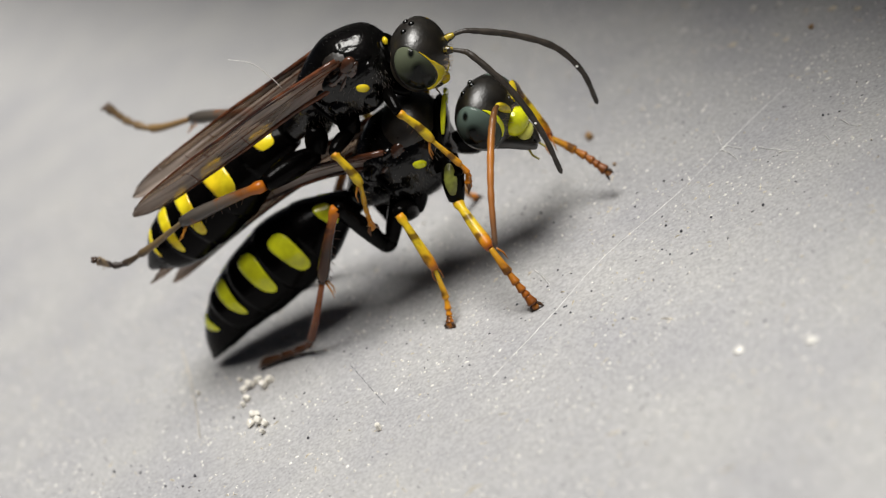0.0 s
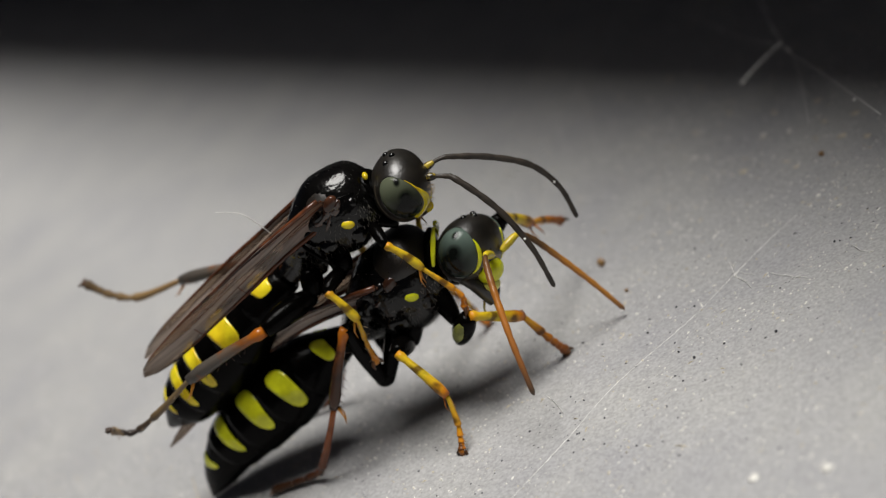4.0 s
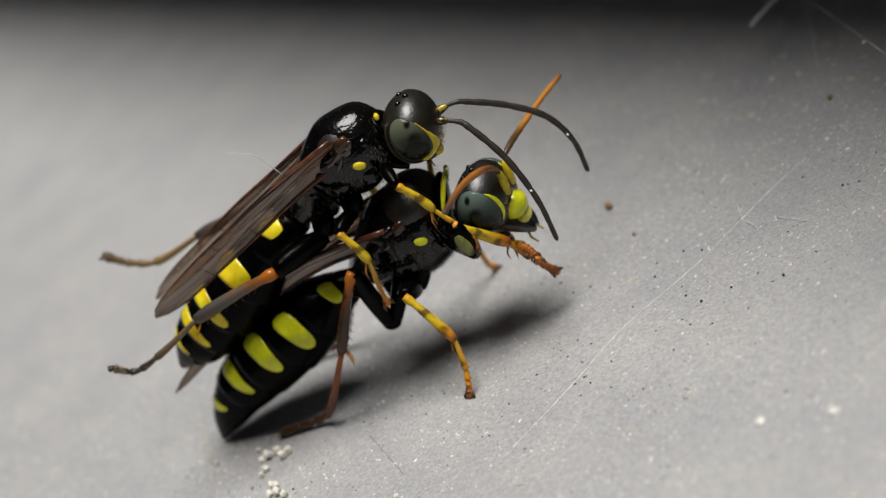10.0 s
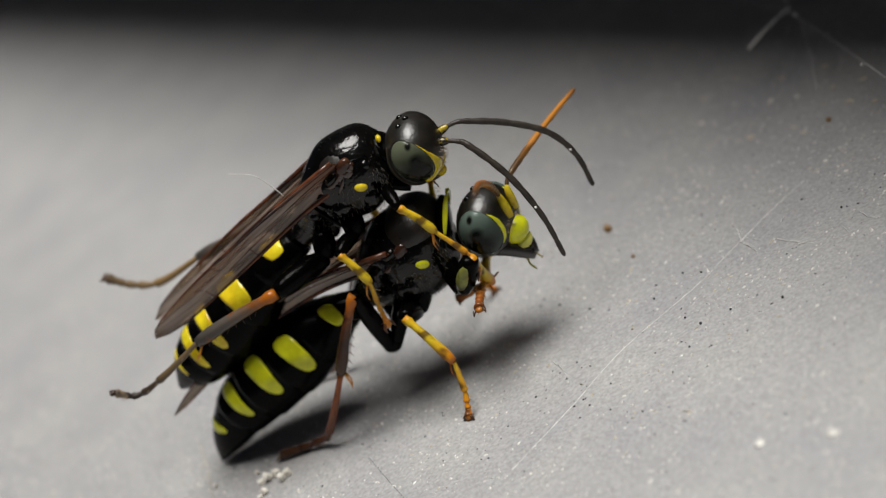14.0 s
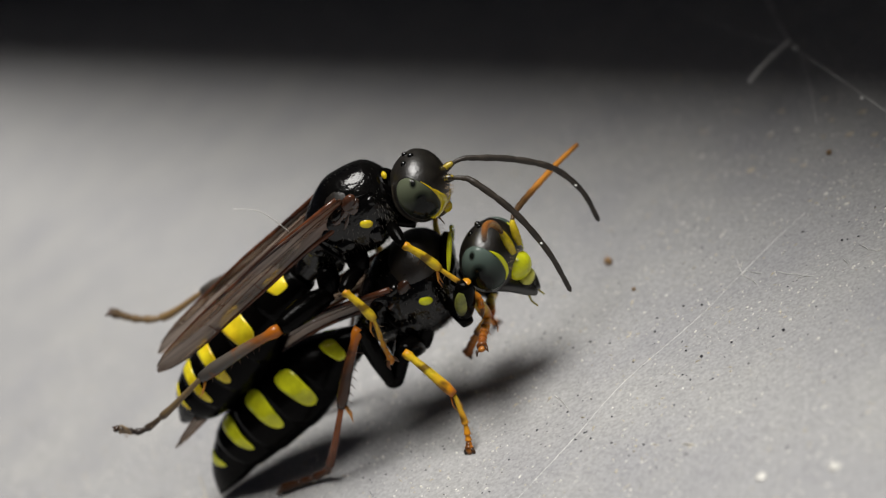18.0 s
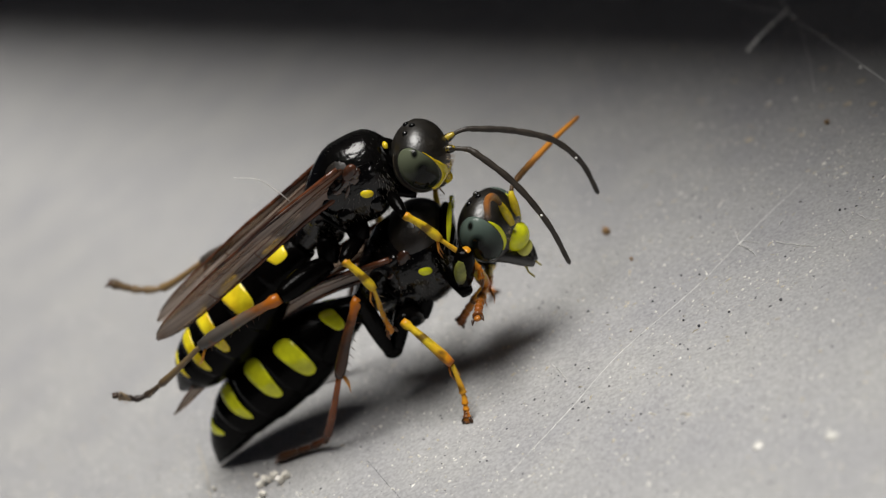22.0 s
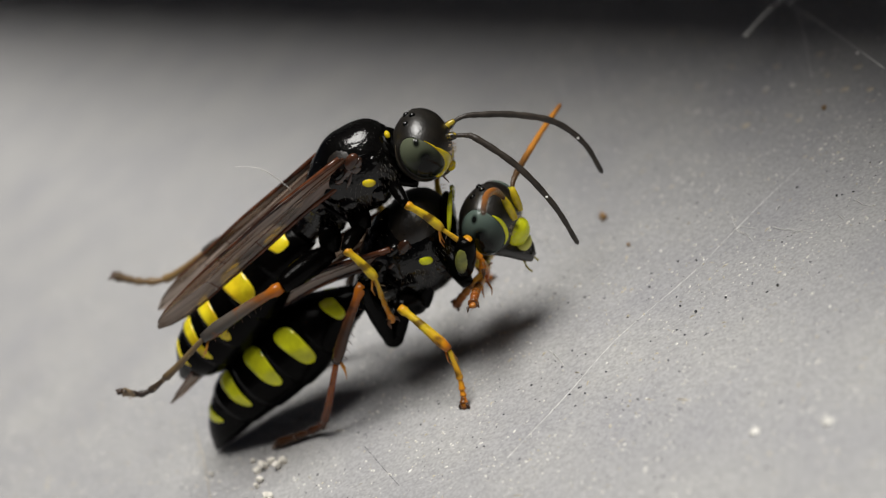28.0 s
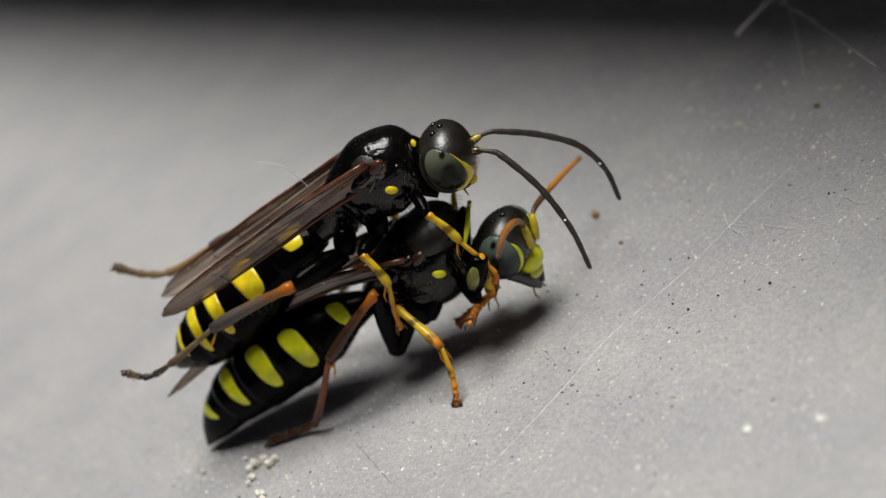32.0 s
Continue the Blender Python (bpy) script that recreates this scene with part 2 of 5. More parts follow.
def wing_material():
    """Smoky membrane: streaks along the wing, clearer lanes between them, a faint film sheen."""
    m = bpy.data.materials.new("smoky_wing_membrane")
    m.use_nodes = True
    nt = m.node_tree
    b = nt.nodes["Principled BSDF"]
    out = nt.nodes["Material Output"]
    tc = nt.nodes.new("ShaderNodeTexCoord")

    def streaks(along, across, detail):
        mp = nt.nodes.new("ShaderNodeMapping")
        mp.inputs["Scale"].default_value = (along, 300, across)
        nt.links.new(tc.outputs["Object"], mp.inputs[0])
        n = nt.nodes.new("ShaderNodeTexNoise")
        n.inputs["Scale"].default_value = 1.0
        n.inputs["Detail"].default_value = detail
        nt.links.new(mp.outputs[0], n.inputs["Vector"])
        return n

    wide, fine = streaks(260, 4200, 2), streaks(700, 16000, 3)
    ramp = nt.nodes.new("ShaderNodeValToRGB")
    el = ramp.color_ramp.elements
    el[0].position, el[0].color = 0.3, (0.13, 0.10, 0.08, 1)
    el[1].position, el[1].color = 0.72, (0.52, 0.44, 0.385, 1)
    mixed = nt.nodes.new("ShaderNodeMath")
    mixed.operation = "MULTIPLY_ADD"
    mixed.inputs[1].default_value = 0.45
    half = nt.nodes.new("ShaderNodeMath")
    half.operation = "MULTIPLY"
    half.inputs[1].default_value = 0.55
    nt.links.new(wide.outputs[0], half.inputs[0])
    nt.links.new(fine.outputs[0], mixed.inputs[0])
    nt.links.new(half.outputs[0], mixed.inputs[2])
    nt.links.new(mixed.outputs[0], ramp.inputs[0])
    sep = nt.nodes.new("ShaderNodeSeparateXYZ")
    nt.links.new(tc.outputs["Object"], sep.inputs[0])
    rusty = nt.nodes.new("ShaderNodeMapRange")
    rusty.inputs[1].default_value, rusty.inputs[2].default_value = 0.2 * MM, 1.8 * MM
    rusty.inputs[3].default_value, rusty.inputs[4].default_value = 0.75, 0.0
    nt.links.new(sep.outputs[0], rusty.inputs[0])
    tint = nt.nodes.new("ShaderNodeMix")
    tint.data_type = "RGBA"
    tint.inputs[7].default_value = (0.22, 0.10, 0.05, 1)
    nt.links.new(rusty.outputs[0], tint.inputs[0])
    nt.links.new(ramp.outputs[0], tint.inputs[6])
    nt.links.new(tint.outputs[2], b.inputs["Base Color"])
    b.inputs["Roughness"].default_value = 0.24
    b.inputs["Thin Film Thickness"].default_value = 420
    b.inputs["Thin Film IOR"].default_value = 1.5
    p = nt.nodes.new("ShaderNodeBump")
    p.inputs["Strength"].default_value = 0.6
    p.inputs["Distance"].default_value = 0.00004
    nt.links.new(mixed.outputs[0], p.inputs["Height"])
    nt.links.new(p.outputs[0], b.inputs["Normal"])
    tr = nt.nodes.new("ShaderNodeBsdfTransparent")
    tr.inputs[0].default_value = (0.80, 0.68, 0.58, 1)
    cover = nt.nodes.new("ShaderNodeMapRange")
    cover.inputs[1].default_value, cover.inputs[2].default_value = 0.38, 0.62
    cover.inputs[3].default_value, cover.inputs[4].default_value = 0.34, 0.82
    nt.links.new(wide.outputs[0], cover.inputs[0])
    mix = nt.nodes.new("ShaderNodeMixShader")
    root_clear = nt.nodes.new("ShaderNodeMapRange")
    root_clear.inputs[1].default_value, root_clear.inputs[2].default_value = 0.8 * MM, 3.6 * MM
    root_clear.inputs[3].default_value, root_clear.inputs[4].default_value = 1.3, 1.0
    nt.links.new(sep.outputs[0], root_clear.inputs[0])
    veil = nt.nodes.new("ShaderNodeMath")
    veil.operation = "MULTIPLY"
    nt.links.new(cover.outputs[0], veil.inputs[0])
    nt.links.new(root_clear.outputs[0], veil.inputs[1])
    nt.links.new(veil.outputs[0], mix.inputs[0])
    nt.links.new(tr.outputs[0], mix.inputs[1])
    nt.links.new(b.outputs[0], mix.inputs[2])
    nt.links.new(mix.outputs[0], out.inputs[0])
    return m


wing_skin = wing_material()


def ground_material():
    """Dusty grey enamel: faint mottling, fine speckle, orange-peel relief."""
    m = material("grey_enamel", (0.40, 0.395, 0.39), 0.6, grain=0.2, grain_scale=13000, second=(0.344, 0.341, 0.352), second_scale=300, second_at=(0.35, 0.7), bump=0.16, bump_scale=2600)
    nt = m.node_tree
    b = nt.nodes["Principled BSDF"]
    tc = nt.nodes["Texture Coordinate"]
    old = b.inputs["Normal"].links[0].from_node
    n = nt.nodes.new("ShaderNodeTexNoise")
    n.inputs["Scale"].default_value = 16000
    n.inputs["Detail"].default_value = 4
    nt.links.new(tc.outputs["Object"], n.inputs["Vector"])
    p = nt.nodes.new("ShaderNodeBump")
    p.inputs["Strength"].default_value = 0.22
    p.inputs["Distance"].default_value = 0.000012
    nt.links.new(n.outputs[0], p.inputs["Height"])
    nt.links.new(old.outputs[0], p.inputs["Normal"])
    nt.links.new(p.outputs[0], b.inputs["Normal"])
    return m


enamel = ground_material()
# grey of the added, unseen ledge; sets how much light it bounces back
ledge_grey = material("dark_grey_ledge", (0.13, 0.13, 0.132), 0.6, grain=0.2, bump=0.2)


# ---------------------------------------------------------------- mesh helpers
def link_mesh(name, bm, mat, parent=None, label="", smooth=True):
    me = bpy.data.meshes.new(name)
    bmesh.ops.recalc_face_normals(bm, faces=bm.faces)
    for f in bm.faces:
        f.smooth = smooth
    bm.to_mesh(me)
    bm.free()
    me.materials.append(mat)
    ob = new(name, me)
    if parent:
        ob.parent = parent
    if label:
        tagged(ob, label=label)
    return ob


def part(name, bm, mat, parent, label="", origin=None):
    """One mesh part, in millimetres of its thing's space; origin (mm) becomes the part's own zero."""
    o = Vector(origin or (0, 0, 0))
    bmesh.ops.transform(bm, matrix=Matrix.Scale(MM, 4) @ Matrix.Translation(-o), verts=bm.verts)
    ob = link_mesh(name, bm, mat, parent, label)
    ob.location = o * MM
    return ob


def rings(bm, loops, closed=True):
    """Skin a list of vertex loops (lists of Vectors), with caps."""
    rows_ = [[bm.verts.new(v) for v in loop] for loop in loops]
    for a, b in zip(rows_, rows_[1:]):
        for i in range(len(a)):
            j = (i + 1) % len(a)
            bm.faces.new((a[i], a[j], b[j], b[i]))
    if closed:
        for row, flip in ((rows_[0], True), (rows_[-1], False)):
            c = bm.verts.new(sum((v.co for v in row), Vector()) / len(row))
            for i in range(len(row)):
                j = (i + 1) % len(row)
                bm.faces.new((c, row[j], row[i]) if flip else (c, row[i], row[j]))
    return bm


def steps(a, b, n):
    """n even steps from a to b."""
    return [a + (b - a) * i / (n - 1) for i in range(n)]


def smooth_path(points, n):
    """n points on a Catmull-Rom curve through the given ones (tuples of any length)."""
    p = np.array(points, float)
    p = np.vstack([2 * p[0] - p[1], p, 2 * p[-1] - p[-2]])
    out = []
    for s in steps(0, len(points) - 1, n):
        i = min(int(s), len(points) - 2)
        u = s - i
        a, b, c, d = p[i:i + 4]
        out.append(Vector(0.5 * ((2 * b) + (c - a) * u + (2 * a - 5 * b + 4 * c - d) * u * u + (3 * b - a - 3 * c + d) * u ** 3)))
    return out


def tube(bm, points, radii, n=10, flat=1.0, up=(0, 1, 0)):
    """A round tube along points (mm)."""
    pts = [Vector(p[:3]) for p in points]
    loops = []
    for i, c in enumerate(pts):
        d = (pts[min(i + 1, len(pts) - 1)] - pts[max(i - 1, 0)]).normalized()
        side = d.cross(Vector(up))
        side = side.normalized() if side.length > 1e-4 else d.orthogonal().normalized()
        other = side.cross(d)
        loops.append([c + radii[i] * (math.cos(a) * side + flat * math.sin(a) * other) for a in (2 * math.pi * k / n for k in range(n))])
    return rings(bm, loops)


def ellipsoid(bm, center, axes, turn=(0, 0, 0), seg=24, ring=14):
    m = pose(*center, *turn) @ Matrix.Diagonal((*axes, 1))
    bmesh.ops.create_uvsphere(bm, u_segments=seg, v_segments=ring, radius=1.0, matrix=m)
    return bm


def bristles(bm, a, b, count, length, spread, r=0.012, seed=1):
    """Short stiff hairs along the line a-b, leaning to the direction spread."""
    rnd = random.Random(seed)
    a, b, spread = Vector(a), Vector(b), Vector(spread)
    for k in range(count):
        c = a.lerp(b, (k + 0.5) / count)
        d = (spread + Vector((rnd.uniform(-0.5, 0.5), rnd.uniform(-0.5, 0.5), rnd.uniform(-0.5, 0.5)))).normalized()
        tube(bm, (c, c + d * length * rnd.uniform(0.7, 1.2)), (r, r * 0.2), 4)
    return bm


def aim(a, b, hint=(0, 0, 1)):
    """A pose (mm) at a whose x axis points to b and whose z axis leans to hint."""
    a, b, h = Vector(a), Vector(b), Vector(hint)
    x = (b - a).normalized()
    y = h.cross(x).normalized()
    z = x.cross(y)
    return Matrix.Translation(a * MM) @ Matrix((x, y, z)).transposed().to_4x4()


# ---------------------------------------------------------------- the surface
def ground_z(x, y):
    """Height of the surface at x, y, all in millimetres."""
    return 0.035 * noise.noise((x * 0.12, y * 0.12, 0)) - 0.035


def surface():
    bm = bmesh.new()
    xs = np.concatenate([np.linspace(-260, -24, 18)[:-1], np.linspace(-24, 24, 97), np.linspace(24, 260, 18)[1:]])
    ys = np.concatenate([np.linspace(-200, -26, 14)[:-1], np.linspace(-26, 26, 105), np.linspace(26, 320, 22)[1:]])
    grid = [[bm.verts.new((x * MM, y * MM, ground_z(x, y) * MM)) for x in xs] for y in ys]
    for a, b in zip(grid, grid[1:]):
        for i in range(len(xs) - 1):
            bm.faces.new((a[i], a[i + 1], b[i + 1], b[i]))
    ob = link_mesh("ground", bm, enamel)
    return tagged(ob, label="dusty grey enamelled surface with fine specks and a scratch", category="ground", kind="structure")


ground = surface()


def shading_ledge():
    """A plain grey ledge past the far side of the surface, its face leaning out, with the wall that carries it; both
    unseen, added to shade the far side.
    """
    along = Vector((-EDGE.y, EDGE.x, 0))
    for name, outline, text in (("ledge", ((20, 2.4), (15, 7.0), (11.5, 14), (8.5, 22.3), (8.5, 24), (120, 24), (120, 2.4)), "unseen dark grey overhanging ledge added to shade the surface"), ("wall_back", ((60, -1), (60, 2.4), (120, 2.4), (120, -1)), "plain dark grey wall below the ledge")):
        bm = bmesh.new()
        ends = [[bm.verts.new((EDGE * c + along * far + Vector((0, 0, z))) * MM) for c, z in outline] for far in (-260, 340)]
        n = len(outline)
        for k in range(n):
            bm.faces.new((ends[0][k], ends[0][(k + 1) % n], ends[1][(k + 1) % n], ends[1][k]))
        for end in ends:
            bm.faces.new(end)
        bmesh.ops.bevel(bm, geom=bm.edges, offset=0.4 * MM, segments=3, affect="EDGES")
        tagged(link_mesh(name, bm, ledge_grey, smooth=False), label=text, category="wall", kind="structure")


shading_ledge()

# ---------------------------------------------------------------- wasps
HOME = Vector((-7.61, -4.06, 0))  # the ground point under the tip of the lower wasp's abdomen
YAW = -18.0
FRAME = pose(HOME.x * MM, HOME.y * MM, 0, 0, 0, YAW)
MALE_ZERO = Vector((5.5, 0, 4.2))


def hull(axis, s):
    """Centre (x, z) and radius of the abdomen at s, from rows (x, z, radius)."""
    i = min(max(int(s), 0), len(axis) - 2)
    p = [np.array(axis[max(min(k, len(axis) - 1), 0)], float) for k in (i - 1, i, i + 1, i + 2)]
    u = s - i
    return 0.5 * ((2 * p[1]) + (p[2] - p[0]) * u + (2 * p[0] - 5 * p[1] + 4 * p[2] - p[3]) * u * u + (3 * p[1] - p[0] - 3 * p[2] + p[3]) * u ** 3)


def hull_point(axis, s, angle, grow=1.0, width=1.05):
    """A point of the abdomen's skin; angle 0 is the back, 90 the far side."""
    a, b = hull(axis, s - 0.05), hull(axis, s + 0.05)
    c = hull(axis, s)
    d = Vector((b[0] - a[0], 0, b[1] - a[1])).normalized()
    top = Vector((d.z, 0, -d.x))
    r = float(max(c[2], 0.01) * grow)
    return Vector((c[0], 0, c[1])) + r * (math.cos(angle) * top + width * math.sin(angle) * Vector((0, 1, 0)))


def abdomen(root, axis, cuts, bands, yellow, skew=0.0):
    """Overlapping plates along the axis, each a part; its yellow marks are parts of the plate."""
    n = 40
    plates = []
    for k, (s0, s1) in enumerate(zip(cuts, cuts[1:])):
        bm = bmesh.new()
        loops = []
        for j in range(11):
            u = j / 10
            s = s0 - 0.12 + (s1 - s0 + 0.12) * u
            grow = 0.965 + 0.05 * u
            loops.append([hull_point(axis, s, 2 * math.pi * i / n, grow) for i in range(n)])
        loops.append([hull_point(axis, s1 - 0.01, 2 * math.pi * i / n, 0.93) for i in range(n)])
        rings(bm, loops, closed=True)
        plate = part("abdominal_plate", bm, black, root)
        plates.append(plate)
        for b0, b1, a0, a1, taper in bands:
            if not s0 <= (b0 + b1) / 2 < s1:
                continue
            for side in (-1, 1):
                bm = bmesh.new()
                cols = 27
                outer, inner = [], []
                for row in range(9):
                    v = row / 8
                    lo, hi = [], []
                    for c in range(cols):
                        w = c / (cols - 1)
                        ang = radians(a0 + (a1 - a0) * w) * side
                        shrink = (1 - taper * w ** 2) * (1 - abs(2 * w - 1) ** (5 if skew else 9)) ** 0.5 + 0.04
                        mid = (b0 + b1) / 2 + 0.03 * math.sin(5 * w + k) - skew * w
                        s = mid + (v - 0.5) * (b1 - b0) * shrink
                        edge = min(v, 1 - v, w * 2, (1 - w) * 2)
                        u = (s - s0 + 0.12) / (s1 - s0 + 0.12)
                        g = 0.965 + 0.05 * u if not skew else 1.008
                        hi.append(hull_point(axis, s, ang, g * (1.004 + 0.012 * min(edge * 6, 1))))
                        lo.append(hull_point(axis, s, ang, g * 0.985))
                    outer.append([bm.verts.new(p) for p in hi])
                    inner.append([bm.verts.new(p) for p in lo])
                for lay in (outer, inner):
                    for a, b in zip(lay, lay[1:]):
                        for i in range(cols - 1):
                            bm.faces.new((a[i], a[i + 1], b[i + 1], b[i]))
                rim_o = outer[0] + [r[-1] for r in outer[1:]] + outer[-1][-2::-1] + [r[0] for r in outer[-2:0:-1]]
                rim_i = inner[0] + [r[-1] for r in inner[1:]] + inner[-1][-2::-1] + [r[0] for r in inner[-2:0:-1]]
                for i in range(len(rim_o)):
                    j = (i + 1) % len(rim_o)
                    bm.faces.new((rim_o[i], rim_o[j], rim_i[j], rim_i[i]))
                part("yellow_mark", bm, yellow, plate)

    return plates


def femur_mesh(length, r, mat_parent, mat, name="femur"):
    bm = bmesh.new()
    pts = [(length * u, 0, 0.05 * math.sin(math.pi * u)) for u in steps(0, 1, 11)]
    tube(bm, pts, [r * (0.55 + 0.55 * math.sin(math.pi * min(u * 0.8 + 0.12, 1))) for u in steps(0, 1, 11)], 12)
    return part(name, bm, mat, mat_parent)


def tibia_mesh(length, r, root, mat, spines=0, seed=1):
    bm = bmesh.new()
    us = steps(0, 1, 13)
    tube(bm, [(length * u, 0, 0.04 * math.sin(math.pi * u)) for u in us], [r * (0.6 + 0.5 * u - 0.35 * max(u - 0.85, 0) / 0.15 + 0.42 * math.exp(-((u - 0.05) / 0.06) ** 2)) for u in us], 12)
    ob = part("tibia", bm, mat, root)
    for k in (-1, 1):
        bm = bmesh.new()
        tube(bm, ((length * 0.97, 0.4 * r * k, -r * 0.5), (length + 0.14, 0.55 * r * k + 0.04 * k, -r - 0.12), (length + 0.32, 0.1 * k, -r - 0.2)), (0.03, 0.022, 0.006), 6)
        part("spur", bm, orange, ob, "thin orange spur")
    for k in range(spines):
        u = 0.25 + 0.7 * (k + 0.5) / spines
        bm = bmesh.new()
        bristles(bm, (length * u, 0, -r * (0.6 + 0.3 * u)), (length * u, 0, -r * (0.6 + 0.3 * u)), 1, 0.13, (0.5, 0, -1), 0.013, seed * 31 + k)
        part("spine", bm, brown, ob)
    return ob


def tarsus_mesh(points, root, mat, r=0.085, claw=True, seed=3):
    """Five joints along points (mm, in the part's own space), with hairs and a two-clawed foot."""
    path = smooth_path(points, 41)
    bm = bmesh.new()
    cuts = (0, 16, 24, 30, 34, 41)
    for a, b in zip(cuts, cuts[1:]):
        seg = path[a:b + 1]
        m = len(seg)
        tube(bm, seg, [r * (0.62 + 0.45 * (i / (m - 1)) ** 1.5 - (0.25 if i == m - 1 else 0)) * (1.25 if a == 34 else 1.0) for i in range(m)], 9)
    ob = part("tarsus", bm, mat, root)
    bm = bmesh.new()
    rnd = random.Random(seed)
    for i in range(3, 41):
        c = Vector(path[i])
        tube(bm, (c, c + Vector((rnd.uniform(0.2, 0.9), rnd.uniform(-1, 1), rnd.uniform(-1, 0.3))).normalized() * rnd.uniform(0.1, 0.2)), (0.009, 0.003), 4)
    part("hairs", bm, bristle, ob)
    if claw:
        e, d = Vector(path[-1]), (Vector(path[-1]) - Vector(path[-5])).normalized()
        side = d.cross(Vector((0, 0, 1)))
        side = side.normalized() if side.length > 0.05 else Vector((0, 1, 0))
        for k in (-1, 1):
            bm = bmesh.new()
            tube(bm, (e - d * 0.05, e + d * 0.10 + side * 0.13 * k, e + d * 0.20 + side * 0.15 * k - Vector((0, 0, 0.05))), (0.05, 0.042, 0.01), 6)
            part("claw", bm, brown, ob, "dark curved claw")
        bm = bmesh.new()
        ellipsoid(bm, e + d * 0.06, (0.10, 0.10, 0.07), (0, 0, 0), 10, 6)
        part("foot_pad", bm, orange if mat in (tarsus_orange, tarsus_rust) else brown, ob)
    return ob


def local_points(m, points):
    inv = m.inverted()
    return [inv @ (Vector(p) * MM) / MM for p in points]


def still_leg(root, zero, hip, knee, ankle, tarsus, mats, r=(0.2, 0.13, 0.075), spines=0, seed=1):
    """A leg that keeps its bend: femur, tibia and tarsus as parts."""
    hip, knee, ankle = (Vector(p) - zero for p in (hip, knee, ankle))
    femur_mesh((knee - hip).length, r[0], root, mats[0]).matrix_basis = aim(hip, knee)
    shin = tibia_mesh((ankle - knee).length, r[1], root, mats[1], spines, seed)
    shin.matrix_basis = aim(knee, ankle)
    pts = [ankle] + [Vector(p) - zero for p in tarsus]
    m = aim(ankle, pts[1])
    foot = tarsus_mesh(local_points(m, pts), root, mats[2], r[2], seed=seed)
    foot.matrix_basis = m
    return knee, (shin, shin.matrix_basis.copy()), (foot, m)


def wing(root, zero, base, tip, width, lean, name, veins=5, sag=0.2, narrow=0.5, mat=None, arch=0.0, end=1.0):
    """A folded wing in its own space: a thin bowed membrane along x, wide along z, with raised veins."""
    base, tip = Vector(base) - zero, Vector(tip) - zero
    length = (tip - base).length
    nu, nv = 30, 9

    def spot(u, v, off=0.0):
        w = min(u / 0.9, 1.0)
        half = width * (narrow + (1 - narrow) * w * w * (3 - 2 * w)) * (1 - (1 - end) * u ** 2) * math.sqrt(max(1 - max((u - 0.8) / 0.2, 0) ** 2.4, 0.004))
        fold = 0.07 * math.sin(13 * v + 0.6) * math.sin(math.pi * min(u * 1.1, 1)) + 0.012 * math.sin(17 * u + 6 * v)
        return Vector((length * (u - 0.03 * max(u - 0.9, 0) * 10 * math.exp(-((v - 0.42) / 0.12) ** 2)), sag * math.sin(math.pi * u) * 0.5 + 0.12 * width * (2 * v - 1) ** 2 + fold + off, half * (v - 0.5) + arch * math.sin(math.pi * u ** 0.85)))

    bm = bmesh.new()
    lays = [[[bm.verts.new(spot(i / (nu - 1), j / (nv - 1), off)) for j in range(nv)] for i in range(nu)] for off in (0.0, 0.01)]
    for lay in lays:
        for a, b in zip(lay, lay[1:]):
            for j in range(nv - 1):
                bm.faces.new((a[j], a[j + 1], b[j + 1], b[j]))
    for j in (0, nv - 1):
        for i in range(nu - 1):
            bm.faces.new((lays[0][i][j], lays[0][i + 1][j], lays[1][i + 1][j], lays[1][i][j]))
    for i in (0, nu - 1):
        for j in range(nv - 1):
            bm.faces.new((lays[0][i][j], lays[0][i][j + 1], lays[1][i][j + 1], lays[1][i][j]))
    ob = part(name, bm, mat or wing_skin, root, "smoky brown see-through folded wing")
    for k in range(veins):
        v = k / (veins - 1)
        far = 0.96 if k in (0, veins - 1) else 0.5 + 0.09 * k
        us = steps(0, far, 20)
        bm = bmesh.new()
        tube(bm, [spot(u, min(max(v + 0.05 * math.sin(5 * u + k), 0), 1), 0.005) for u in us], [(0.07 if k in (0, veins - 1) else 0.022) * (1 - 0.85 * u) for u in us], 6)
        part("vein", bm, vein_brown, ob)
    for u, v0, v1 in ((0.45, 0.0, 0.5), (0.58, 0.25, 0.8), (0.7, 0.0, 0.6)):
        bm = bmesh.new()
        tube(bm, [spot(u + 0.03 * w, v0 + (v1 - v0) * w, 0.005) for w in steps(0, 1, 7)], [0.014] * 7, 5)
        part("vein", bm, vein_brown, ob)
    bm = bmesh.new()
    rnd = random.Random(int(width * 1000))
    for _ in range(26):
        u, v = rnd.uniform(0.12, 0.93), rnd.uniform(0.05, 0.95)
        a = spot(u, v, -0.008)
        tube(bm, (a, a + Vector((rnd.uniform(-1, 1), -0.2, rnd.uniform(-1, 1))).normalized() * rnd.uniform(0.02, 0.08)), (0.011, 0.007), 4)
    part("dust_flecks", bm, fibre_white, ob, "tiny pale dust flecks")
    ob.matrix_basis = aim(base, tip, lean)
    return ob


def head_skin(d, grow=1.0):
    """The head's skin along the unit direction d, in head sizes."""
    p = Vector((0.76 * d.x, 1.03 * d.y, 0.90 * d.z))
    p.x += max(p.z, 0) ** 2 * (0.03 + 0.07 / (1 + math.exp(p.x / 0.14)))
    return p * grow


def eye_reach(a, small, tall, slant):
    """How many degrees the eye reaches from its middle, on the bearing a."""
    b = a - radians(slant)
    return 1 / math.sqrt((math.cos(b) / small) ** 2 + (math.sin(b) / tall) ** 2)


